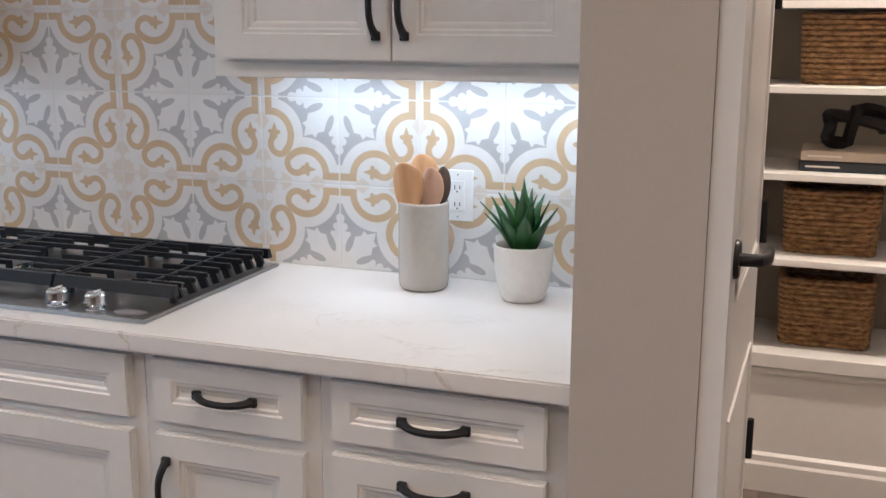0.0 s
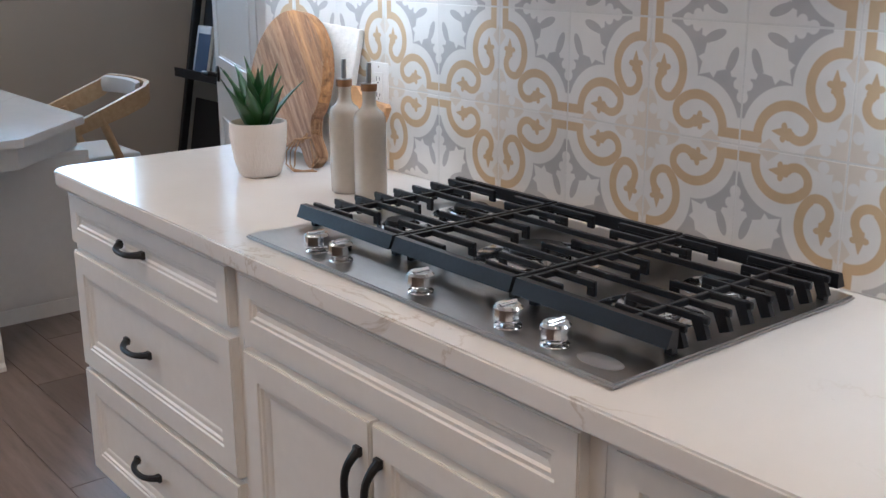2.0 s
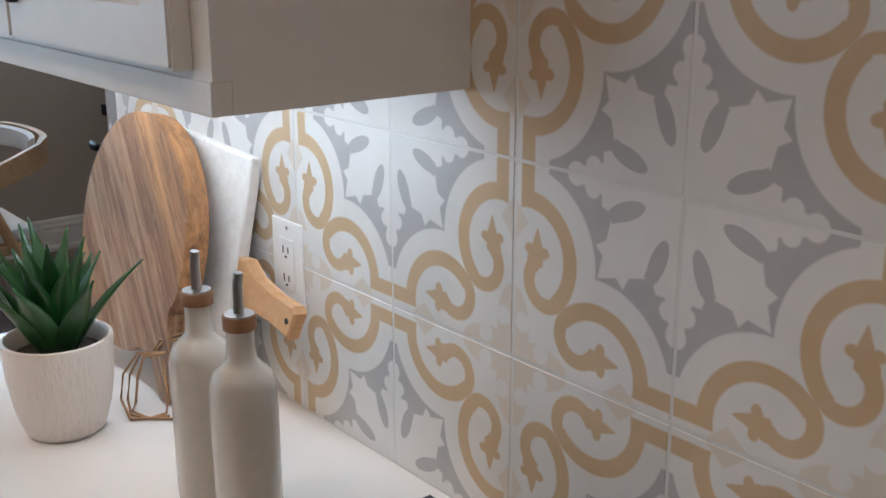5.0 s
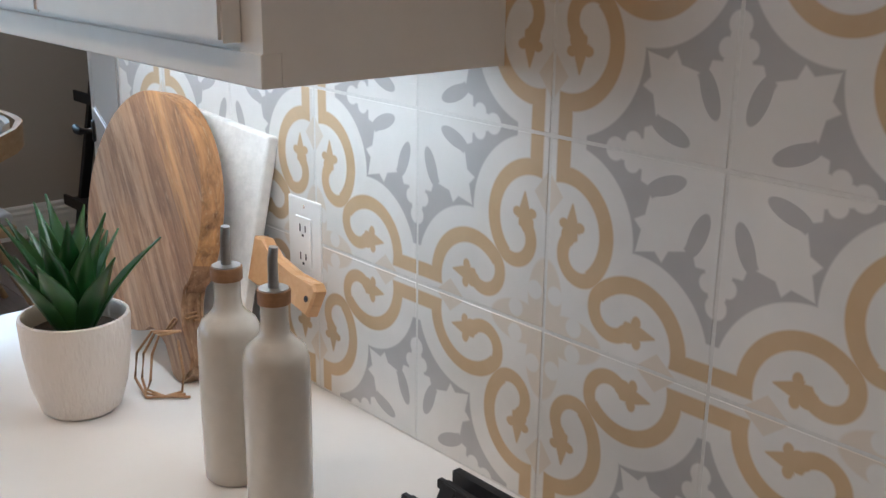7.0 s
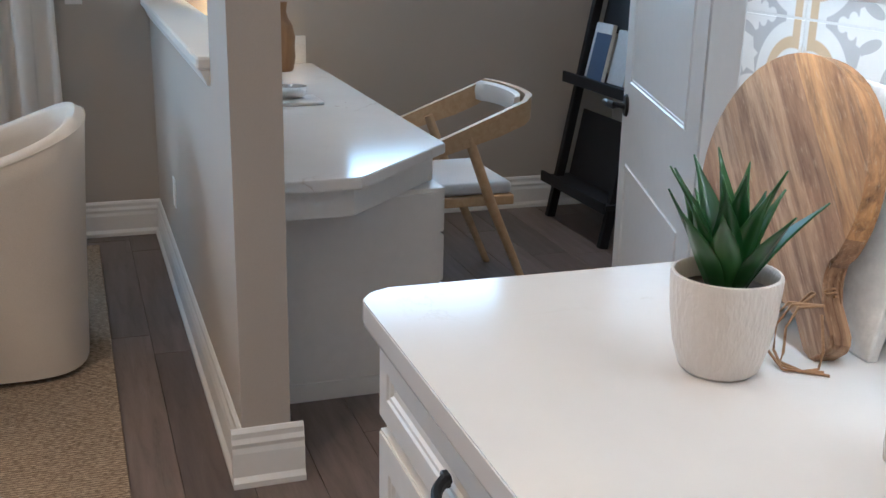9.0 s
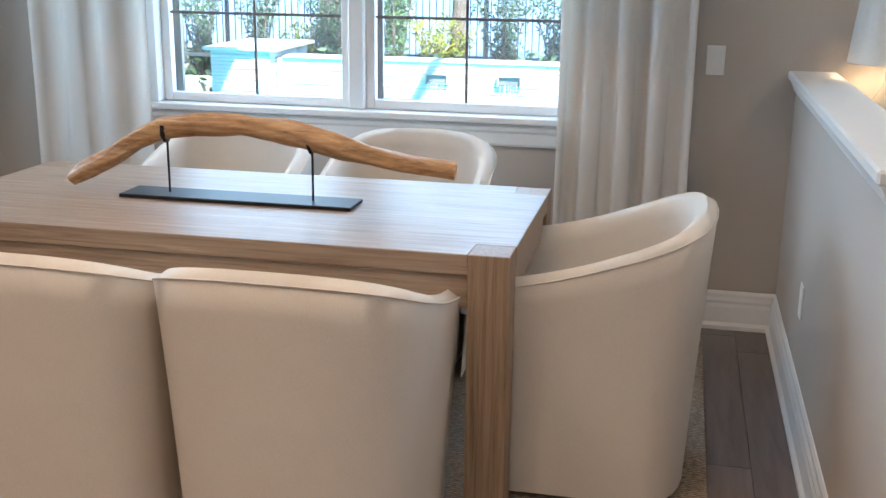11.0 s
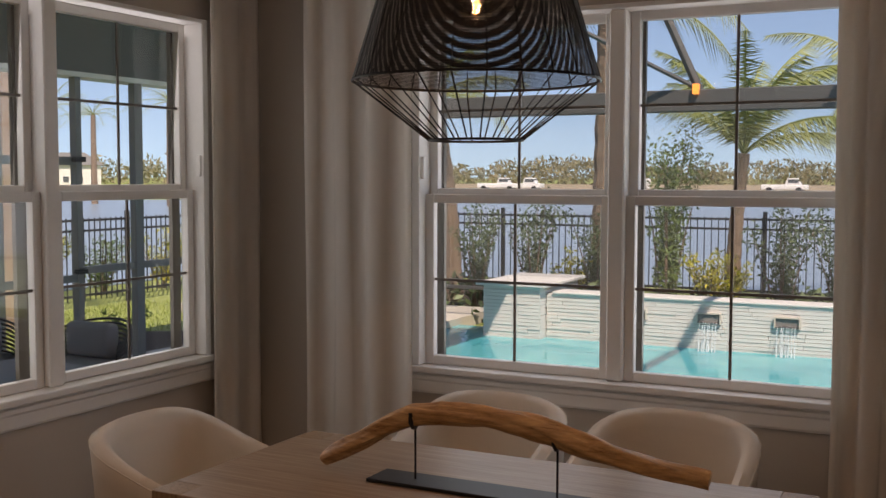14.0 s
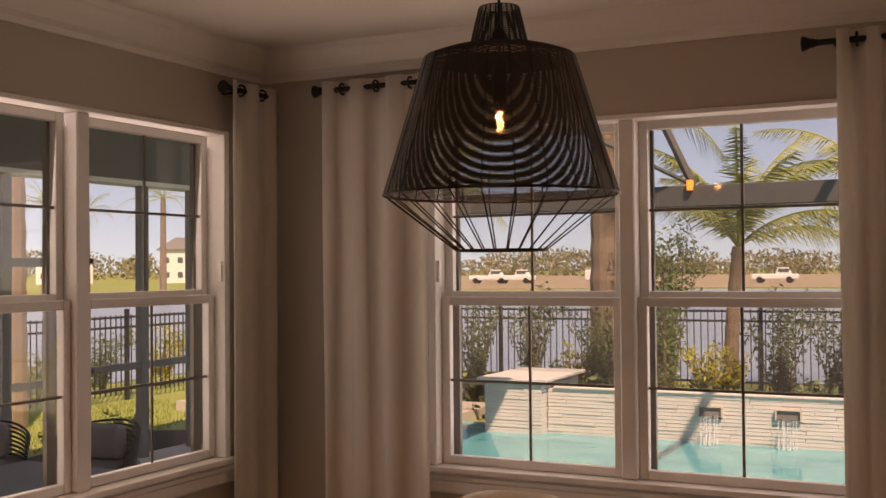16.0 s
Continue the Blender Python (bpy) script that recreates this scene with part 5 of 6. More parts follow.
M_ROOF = paint("grey_roof_tile", (0.20, 0.19, 0.18), 0.8, 0.15, 2, 6, 0.2)
M_DARKGLASS = paint("dark_window_glass", (0.10, 0.11, 0.12), 0.1, 0.1)


def leafy(name, a, b_, rough=0.55, trans=0.0):
    m, t, b = nodes_of(name)
    g = t.nodes.new("ShaderNodeNewGeometry")
    c = link_mix(t, g.outputs["Random Per Island"], a, b_)
    t.links.new(c, b.inputs["Base Color"])
    b.inputs["Roughness"].default_value = rough
    return m


M_SHRUB = leafy("dark_shrub_leaf", (0.05, 0.085, 0.035), (0.15, 0.20, 0.08))
M_SHRUB2 = leafy("fresh_shrub_leaf", (0.08, 0.14, 0.03), (0.20, 0.27, 0.07))
M_CROTON = leafy("yellow_croton_leaf", (0.22, 0.26, 0.02), (0.50, 0.42, 0.03))
M_FROND = leafy("palm_frond", (0.15, 0.19, 0.05), (0.36, 0.38, 0.13))
M_FARTREE = leafy("far_tree_leaf", (0.12, 0.13, 0.055), (0.30, 0.25, 0.13))
M_BARK = paint("palm_bark", (0.24, 0.17, 0.12), 0.9, 0.3, 6, 30, 0.8, stretch=(1, 1, 4), distance=0.02)


def water(name, shallow, deep, scale, rough):
    m, t, b = nodes_of(name)
    n = noise_of(t, scale, 4, (1, 1, 1), 0.6, 0.6)
    t.links.new(link_mix(t, ramp(t, n, 0.3, 0.7), deep, shallow), b.inputs["Base Color"])
    b.inputs["Roughness"].default_value = rough
    bump(t, b, noise_of(t, scale * 2.5, 3), 0.25, 0.03)
    return m


gr = bmesh.new()
vs = [gr.verts.new(v) for v in ((-2500, -2500, -0.20), (2500, -2500, -0.20), (2500, 2500, -0.20), (-2500, 2500, -0.20))]
gr.faces.new(vs)
structure("ground", gr, M_GRASS, "mown lawn reaching to the far shore")
structure("water", prism([(-21.6, 150), (-21.6, -10.5), (-19, -13.2), (30, -13.2), (30, -75), (-55, -75), (-82, -58), (-104, -20), (-104, 150)], -0.19, -0.16), water("lake_water", (0.30, 0.37, 0.44), (0.22, 0.29, 0.36), 1.2, 0.30), "grey-blue lake behind the fence")
sand = paint("sandy_bank", (0.36, 0.28, 0.18), 0.9, 0.25, 0.05, 2, 0.3)
structure("far_bank", prism([(-112, 150), (-112, -20), (-98, -62), (-300, -190), (-420, 150)], -0.19, -0.15), sand, "bare sandy building ground on the far shore")

# patio slab, pool deck, pool
dk_ = bmesh.new()
box(-10.6, -3.0, -6.0, YW - 0.161, -0.35, -0.05, bm=dk_)
box(-14.6, -3.0, -6.75, -6.0, -0.35, -0.05, bm=dk_)
box(-10.6, XW - 0.161, YW - 0.161, 6.0, -0.35, -0.05, bm=dk_)
box(-16.2, -14.6, -9.5, -5.0, -0.35, -0.05, bm=dk_)
structure("pavement", dk_, M_DECK, "pale concrete patio and pool deck")
structure("pool_water", box(-15.0, -10.6, -6.0, 6.0, -0.19, -0.14), water("pool_water", (0.10, 0.50, 0.53), (0.03, 0.34, 0.41), 1.6, 0.06), "turquoise swimming pool water")
fw = thing("pool_fountain_wall", "white ledgestone fountain wall with metal spouts", "wall")
M_LEDGE = paint("white_ledgestone", (0.60, 0.58, 0.545), 0.8, 0.14, 5, 30, 0.4, stretch=(1, 1, 8))
rnd = random.Random(11)
for r in range(14):
    z0 = -0.20 + r * 0.043
    y = -3.56 - rnd.random() * 0.5
    st = bmesh.new()
    while y < 6.0:
        L = rnd.uniform(0.35, 0.75)
        d = rnd.uniform(0, 0.014)
        box(-14.45 - d, -14.62, max(y, -3.56), min(y + L - 0.004, 6.0), z0, z0 + 0.039, bm=st) if y + L > -3.53 else None
        y += L
    part("stone_course", st, M_LEDGE, fw)
part("coping", box(-14.78, -14.43, -3.48, 6.0, 0.402, 0.432, 0.008), M_LEDGE, fw)
for y in (-2.44, -1.58, -0.72, 0.14):
    sp = part("spout", box(-14.63, -14.40, y - 0.13, y + 0.13, 0.165, 0.175), M_CAGE, fw)
    sb_ = box(-14.455, -14.40, y - 0.14, y - 0.125, 0.16, 0.27)
    box(-14.455, -14.40, y + 0.125, y + 0.14, 0.16, 0.27, bm=sb_)
    box(-14.455, -14.40, y - 0.14, y + 0.14, 0.27, 0.285, bm=sb_)
    part("spout_frame", sb_, M_DECK, fw)
    # dark panel puts the shade of the spout opening into colour
    part("recess_shade_panel", box(-14.445, -14.43, y - 0.124, y + 0.124, 0.176, 0.269), M_ROOF, fw)
    sheet = bmesh.new()
    for q in range(7):
        yy = y - 0.09 + q * 0.030 + rnd.uniform(-0.008, 0.008)
        tube([(-14.40, yy, 0.18), (-14.35, yy, 0.14), (-14.30, yy + 0.01, 0.02), (-14.27, yy + 0.012, -0.14)], [0.002, 0.004, 0.004, 0.008], 5, sheet)
    part("falling_water", sheet, M_SPRAY, fw)
spa = thing("raised_spa", "raised white stone spa block at the pool", "spa")
for r in range(16):
    z0 = -0.20 + r * 0.043
    st = bmesh.new()
    y = -4.32
    while y < -3.60:
        L = rnd.uniform(0.25, 0.6)
        d = rnd.uniform(0, 0.012)
        box(-14.26 - d, -14.42, y, min(y + L - 0.004, -3.57), z0, z0 + 0.039, bm=st)
        y += L
    box(-15.6, -14.42, -4.32 + rnd.uniform(0, 0.01), -3.57 - rnd.uniform(0, 0.01), z0, z0 + 0.0395, bm=st)
    part("stone_course", st, M_LEDGE, spa)
part("coping", box(-15.66, -14.20, -4.40, -3.49, 0.489, 0.53, 0.008), M_LEDGE, spa)

# screen enclosure
cg = thing("screen_enclosure", "grey aluminium screen enclosure over the pool", "screen enclosure")
part("beam", box(-15.30, -15.10, -9.0, 7.0, 2.60, 2.86, 0.01), M_CAGE, cg)
part("post", box(-15.28, -15.12, -9.0, -8.85, -0.2, 2.6), M_CAGE, cg)
part("post", box(-15.28, -15.12, 6.8, 6.95, -0.2, 2.6), M_CAGE, cg)
part("brace", tube([(-15.2, -1.92, 2.86), (-15.1, -2.22, 3.55), (-14.6, -2.9, 5.2)], 0.055, 6), M_CAGE, cg)
part("brace", tube([(-15.2, -1.95, 2.88), (-14.0, -3.4, 3.7), (-11.0, -6.4, 4.9)], 0.030, 6), M_CAGE, cg)
part("rafter", box(-15.2, -6.9, 0.90, 0.98, 5.2, 5.3), M_CAGE, cg)
part("lamp", box(-15.12, -15.02, -1.96, -1.90, 2.80, 2.92), glow("amber_lamp", (1.0, 0.32, 0.06), 0.9), cg, "small amber lamp")

# fine insect mesh in the frames
def mesh_material():
    m, t, b = nodes_of("insect_mesh")
    tr, mx = t.nodes.new("ShaderNodeBsdfTransparent"), t.nodes.new("ShaderNodeMixShader")
    b.inputs["Base Color"].default_value, b.inputs["Roughness"].default_value = (0.20, 0.20, 0.19, 1), 0.7
    mx.inputs[0].default_value = 0.08
    t.links.new(tr.outputs[0], mx.inputs[1])
    t.links.new(b.outputs[0], mx.inputs[2])
    t.links.new(mx.outputs[0], t.nodes["Material Output"].inputs[0])
    return m


M_MESH = mesh_material()
part("mesh_panel", box(-15.205, -15.204, -8.85, 6.8, 0.35, 2.60), M_MESH, cg, "fine grey insect mesh")
part("bottom_rail", box(-15.23, -15.17, -8.85, 6.8, 0.32, 0.36), M_CAGE, cg)

# covered patio
structure("patio_ceiling", box(-12.3, -3.0, -6.49, YW - 0.161, 3.60, 3.72), M_CEIL, "white ceiling of the covered patio")
structure("patio_beam", box(-12.3, -3.0, -6.75, -6.50, 2.80, 3.62), paint("grey_beam", (0.13, 0.126, 0.12), 0.8, 0.04), "grey beam at the patio's edge")
structure("patio_beam_trim", box(-12.3, -3.0, -6.76, -6.48, 2.755, 2.80), M_STUCCO, "white trim under the patio beam")
ps = thing("patio_screen", "grey aluminium patio screen frame with a door", "screen")
M_POST = paint("grey_screen_frame", (0.17, 0.166, 0.158), 0.5, 0.06)
for x, w in ((-7.95, 0.05), (-8.92, 0.05), (-9.87, 0.035), (-10.68, 0.055), (-11.50, 0.10), (-12.2, 0.08)):
    part("post", box(x - w, x + w, -6.62, -6.54, -0.05, 2.755), M_POST, ps)
part("rail", box(-9.835, -8.97, -6.61, -6.55, 1.92, 2.0), M_POST, ps)
part("rail", box(-10.625, -9.905, -6.61, -6.55, 0.87, 0.94), M_POST, ps)
part("rail", box(-11.40, -10.735, -6.61, -6.55, 0.87, 0.94), M_POST, ps)
part("rail", box(-8.87, -3.0, -6.61, -6.55, 0.80, 0.87), M_POST, ps)
part("rail", box(-9.835, -8.97, -6.61, -6.55, 0.80, 0.87), M_POST, ps)
for z in (0.90, 1.97):
    part("latch", box(-9.90, -9.78, -6.54, -6.48, z - 0.02, z + 0.03), M_BLACK, ps)

# patio furniture
pt = thing("patio_table", "low grey patio table", "table", pose(-7.55, -4.85, -0.05))
part("top", box(-0.55, 0.55, -0.55, 0.55, 0.43, 0.47, 0.006), paint("grey_table_top", (0.20, 0.20, 0.21), 0.6, 0.08, 3, 50, 0.1), pt)
for x in (-0.48, 0.48):
    for y in (-0.48, 0.48):
        part("leg", box(x - 0.03, x + 0.03, y - 0.03, y + 0.03, 0, 0.43), M_BLACK, pt)


def wicker_chair(x, y, rz):
    c = thing("wicker_armchair", "dark wicker patio armchair with grey cushions", "chair", pose(x, y, -0.05, 0, 0, rz), "wicker patio armchairs")
    bm = bmesh.new()
    for k in range(14):
        v = k / 13
        pts = []
        for i in range(25):
            a = math.pi * (i / 24) - math.pi / 2
            r = 0.36 + 0.05 * v
            pts.append((r * math.cos(a) * 1.0, r * math.sin(a) * 1.05, 0.22 + 0.48 * v * (0.70 + 0.30 * math.cos(a))))
        tube(pts, 0.011, 5, bm)
    part("woven_back", bm, M_BLACK, c, smooth=60)
    part("seat_cushion", box(-0.36, 0.30, -0.33, 0.33, 0.28, 0.42, 0.04, seg=3), paint("grey_cushion", (0.15, 0.15, 0.16), 0.9, 0.08), c, smooth=60)
    part("pillow", box(0.10, 0.24, -0.24, 0.24, 0.42, 0.70, 0.05, seg=3), paint("grey_pillow", (0.22, 0.21, 0.22), 0.9, 0.08), c, smooth=60)
    for px in (-0.3, 0.3):
        for py in (-0.3, 0.3):
            part("leg", tube([(px, py, 0.0), (px * 0.95, py * 0.95, 0.30)], 0.018, 6), M_BLACK, c)


wicker_chair(-8.45, -5.15, 180)
wicker_chair(-8.05, -5.95, 215)


# fences
def fence(p, q, label):
    f = thing("metal_fence", label, "fence", group="black picket fences")
    p, q = Vector(p), Vector(q)
    d = (q - p)
    n = int(d.length / 0.115)
    yaw = math.degrees(math.atan2(d.y, d.x))
    L = d.length
    m0 = Matrix.Translation(p) @ pose(0, 0, 0, 0, 0, yaw)
    f.matrix_world = m0
    me = mesh_of("picket", box(-0.0075, 0.0075, -0.0075, 0.0075, 0.10, 1.38), M_FENCE)
    for i in range(n + 1):
        o = new("picket", me)
        o.parent = f
        o.matrix_local = pose(i * L / n, 0, 0)
    for z in (0.18, 1.18, 1.34):
        part("rail", box(0, L, -0.016, 0.016, z - 0.018, z + 0.018), M_FENCE, f)
    for i in range(int(L / 2.3) + 1):
        part("post", box(i * 2.3 - 0.03, i * 2.3 + 0.03, -0.03, 0.03, 0, 1.47), M_FENCE, f)


fence((-20.0, -11.2, -0.2), (-20.0, 3.4, -0.2), "black metal picket fence along the lake")
fence((-20.0, -11.2, -0.2), (-8.0, -11.2, -0.2), "black metal picket fence behind the lawn")


# plants
def leaves(bm, centre, count, spread, size, rnd, shape=1.0):
    for _ in range(count):
        while True:
            v = Vector((rnd.uniform(-1, 1), rnd.uniform(-1, 1), rnd.uniform(-1, 1)))
            if v.length < 1:
                break
        c = Vector(centre) + Vector((v.x * spread[0], v.y * spread[1], v.z * spread[2]))
        a = Vector((rnd.gauss(0, 1), rnd.gauss(0, 1), rnd.gauss(0.4, 1))).normalized()
        b = a.cross(Vector((rnd.gauss(0, 1), rnd.gauss(0, 1), rnd.gauss(0, 1)))).normalized()
        s = size * rnd.uniform(0.6, 1.4)
        bm.faces.new([bm.verts.new(p) for p in (c - a * s, c + b * s * 0.38, c + a * s, c - b * s * 0.38)])


def shrub(x, y, height, width, seed, material, label, density=420):
    rnd = random.Random(seed)
    s = thing("shrub", label, "shrub", pose(x, y, -0.2), "shrubs by the pool")
    st, bm = bmesh.new(), bmesh.new()
    for k in range(7):
        a = k * 2.4 + rnd.random()
        top = (width * 0.42 * math.cos(a), width * 0.42 * math.sin(a), height * rnd.uniform(0.72, 1.0))
        mid = (top[0] * 0.45, top[1] * 0.45, top[2] * 0.5)
        tube([(0.04 * math.cos(a), 0.04 * math.sin(a), 0), mid, top], [0.016, 0.011, 0.004], 5, st)
        for j in range(7):
            u = 0.25 + 0.75 * j / 6
            c = [top[0] * u * u, top[1] * u * u, top[2] * u]
            leaves(bm, c, density // 24, (width * 0.17, width * 0.17, height * 0.10), 0.036, rnd)
    part("stems", st, M_BARK, s)
    part("crown", bm, material, s)


shrub(-16.9, -5.65, 1.55, 0.75, 1, M_SHRUB, "dark green upright shrub by the pool", 900)
shrub(-16.9, -4.75, 1.75, 0.80, 2, M_SHRUB, "dark green upright shrub by the pool", 900)
shrub(-17.1, -2.80, 2.70, 1.10, 3, M_SHRUB2, "tall fresh-green columnar shrub by the pool", 1900)
shrub(-16.9, -1.20, 1.75, 0.95, 4, M_SHRUB, "dark green upright shrub by the pool", 1000)
shrub(-16.8, -0.45, 1.55, 0.85, 5, M_SHRUB, "dark green upright shrub by the pool", 900)
shrub(-17.0, 0.70, 1.60, 0.90, 6, M_SHRUB, "dark green upright shrub by the pool", 900)
shrub(-16.9, -3.75, 1.50, 0.90, 7, M_SHRUB, "dark green upright shrub by the pool", 900)
shrub(-17.0, -6.7, 1.50, 0.80, 8, M_SHRUB, "dark green upright shrub by the pool", 700)
shrub(-17.4, -4.25, 0.95, 0.70, 9, M_CROTON, "low yellow-green croton shrub", 500)
shrub(-17.3, -2.30, 1.00, 0.80, 10, M_CROTON, "low yellow-green croton shrub", 600)
shrub(-17.3, -1.95, 0.80, 0.60, 12, M_CROTON, "low yellow-green croton shrub", 400)
for k, (x, y) in enumerate(((-15.8, -12.2), (-14.6, -12.4), (-13.2, -12.3), (-17.2, -12.1), (-18.4, -12.2), (-12.0, -12.4))):
    shrub(x, y, 1.05, 1.25, 20 + k, M_CROTON if k % 2 else M_SHRUB2, "yellow-green hedge shrub behind the fence", 600)
hedge = bmesh.new()
rr = random.Random(77)
for k in range(70):
    leaves(hedge, (rr.uniform(-18.6, -15.6), rr.uniform(-8, 4), rr.uniform(-0.15, 0.25)), 30, (0.4, 0.4, 0.2), 0.07, rr)
tagged(part("ground_cover", hedge, M_SHRUB, None, "low dark ground cover behind the pool"), category="ground cover", kind="stuff")
bed = structure("planting_bed", box(-19.6, -15.68, -8.5, 6.0, -0.199, -0.16), paint("dark_mulch", (0.055, 0.038, 0.026), 0.95, 0.3, 3, 40, 0.6), "dark mulched planting bed")
structure("lawn_bed", prism([(-13.6, -7.2), (-9.8, -7.0), (-9.6, -8.0), (-12.6, -8.6)], -0.199, -0.17), bed.data.materials[0], "dark mulched bed beside the patio")
tuft = bmesh.new()
for k in range(9000):
    x, y = rr.uniform(-15.5, -7.5), rr.uniform(-11.0, -6.9)
    if -13.6 < x < -9.7 and y > -8.4:
        continue
    h = rr.uniform(0.03, 0.08)
    a = rr.random() * 6.3
    tuft.faces.new([tuft.verts.new(v) for v in ((x, y, -0.2), (x + 0.018 * math.cos(a), y + 0.018 * math.sin(a), -0.2), (x + rr.uniform(-0.03, 0.03), y + rr.uniform(-0.03, 0.03), -0.2 + h))])
tagged(part("grass", tuft, leafy("grass_blade", (0.16, 0.22, 0.045), (0.32, 0.37, 0.10), 0.7), None, "short green lawn grass"), category="grass", kind="stuff")
for k, (x, y) in enumerate(((-10.6, -7.6), (-11.9, -7.9), (-9.2, -7.8))):
    shrub(x, y, 0.42, 0.55, 50 + k, M_SHRUB2, "small low plant beside the patio", 150)


def palm(x, y, height, radius, fronds, length, seed, label, lean=(0, 0), leaflets=34, droop=1.0, wind=(0, 0), rough=True, top_el=82, low_el=4):
    rnd = random.Random(seed)
    p = thing("palm_tree", label, "palm tree", pose(x, y, -0.2), "palm trees")
    pts, rad = [], []
    n = 22 if rough else 6
    for i in range(n + 1):
        u = i / n
        pts.append((lean[0] * u * u, lean[1] * u * u, height * u))
        rad.append(radius * (1.15 - 0.35 * u) * (1.0 + (0.10 if i % 2 and rough else 0)))
    part("trunk", tube(pts, rad, 12 if rough else 7), M_BARK, p, smooth=None)
    top = Vector(pts[-1])
    bm = bmesh.new()
    for k in range(fronds):
        az = k * 2.399 + rnd.uniform(-0.2, 0.2)
        el = math.radians(top_el - (top_el - low_el) * (k / fronds) + rnd.uniform(-8, 8))
        L = length * rnd.uniform(0.85, 1.1)
        spine = []
        for i in range(11):
            u = i / 10
            e = el - droop * u * 1.25
            q = (spine[-1] if spine else top) + Vector((math.cos(az) * math.cos(e), math.sin(az) * math.cos(e), math.sin(e))) * (L / 10 if i else 0.0) + Vector((wind[0], wind[1], 0)) * u * L / 10
            spine.append(q)
        tube(spine, [0.020 * length / 2 * (1 - 0.8 * i / 10) for i in range(11)], 4, bm)
        for j in range(leaflets):
            u = 0.12 + 0.87 * j / leaflets
            i = min(9, int(u * 10))
            c = spine[i].lerp(spine[i + 1], u * 10 - i)
            d = (spine[i + 1] - spine[i]).normalized()
            side = d.cross(Vector((0, 0, 1)))
            side = side.normalized() if side.length > 1e-3 else Vector((1, 0, 0))
            ll = length * 0.24 * math.sin(math.pi * (0.12 + 0.80 * u)) * rnd.uniform(0.8, 1.15)
            for s in (-1, 1):
                tip = c + (side * s * 0.62 + d * 0.62 + Vector((0, 0, -0.35 - 0.45 * rnd.random()))) * ll
                w = d * 0.013
                bm.faces.new([bm.verts.new(v) for v in (c - w, c + w, tip)])
    part("crown", bm, M_FROND, p)


palm(-17.4, -3.78, 4.6, 0.20, 16, 2.3, 1, "stout palm with a ringed trunk by the pool", leaflets=40)
palm(-17.6, -2.0, 2.35, 0.10, 15, 2.15, 2, "slender palm with upright arching fronds by the pool", (0.1, 0.15), 60, 0.85, top_el=92, low_el=34)
palm(-19.5, -0.25, 3.4, 0.12, 14, 1.9, 3, "palm behind the fountain wall", leaflets=40)
palm(-17.6, -6.4, 3.2, 0.13, 14, 1.8, 5, "leaning palm beyond the spa", (0.3, -0.2), 36)
palm(-12.3, -10.3, 5.2, 0.17, 14, 2.2, 4, "palm with a rough orange-brown trunk behind the lawn", leaflets=30)
rnd = random.Random(21)
for k in range(9):
    a = math.radians(218 + k * 3.1 + rnd.uniform(-1, 1))
    r = rnd.uniform(70, 95)
    palm(-2 + r * math.cos(a), 1 + r * math.sin(a), rnd.uniform(5.5, 7.5), 0.22, 14, 3.0, 30 + k, "far windblown palm on the other shore", leaflets=14, wind=(0.5, 0.2), rough=False)


# houses, vehicles and woods on the far shore
def house(x, y, rz, w, d, h, label):
    c = thing("house", label, "house", pose(x, y, -0.2, 0, 0, rz), "far houses")
    part("wall", box(-w / 2, w / 2, -d / 2, d / 2, 0, h), M_STUCCO, c)
    b = bmesh.new()
    lo = [b.verts.new(v) for v in ((-w / 2 - 0.6, -d / 2 - 0.6, h), (w / 2 + 0.6, -d / 2 - 0.6, h), (w / 2 + 0.6, d / 2 + 0.6, h), (-w / 2 - 0.6, d / 2 + 0.6, h))]
    hi = [b.verts.new(v) for v in ((-w * 0.22, 0, h + 2.4), (w * 0.22, 0, h + 2.4))]
    for f in ((lo[0], lo[1], hi[1], hi[0]), (lo[2], lo[3], hi[0], hi[1]), (lo[1], lo[2], hi[1]), (lo[3], lo[0], hi[0]), (lo[3], lo[2], lo[1], lo[0])):
        b.faces.new(f)
    part("roof", b, M_ROOF, c)
    for s in (-1, 1):
        for i in range(4):
            xx = -w * 0.38 + i * w * 0.25
            for zz in (0.9, 3.7):
                if zz + 1.3 < h:
                    win = part("window", box(xx - 0.6, xx + 0.6, s * d / 2 - 0.06, s * d / 2 + 0.06, zz, zz + 1.3), M_TRIM, c)
                    part("window_pane", box(xx - 0.5, xx + 0.5, s * d / 2 - 0.08, s * d / 2 + 0.08, zz + 0.1, zz + 1.2), M_DARKGLASS, win)
    return c


for k in range(6):
    a = math.radians(214 + k * 6.0)
    r = 215
    house(-2 + r * math.cos(a), 1 + r * math.sin(a), math.degrees(a) + 90, 10, 8, 6.4 if k % 2 else 4.2, "white two-storey house on the far shore" if k % 2 else "low white house on the far shore")


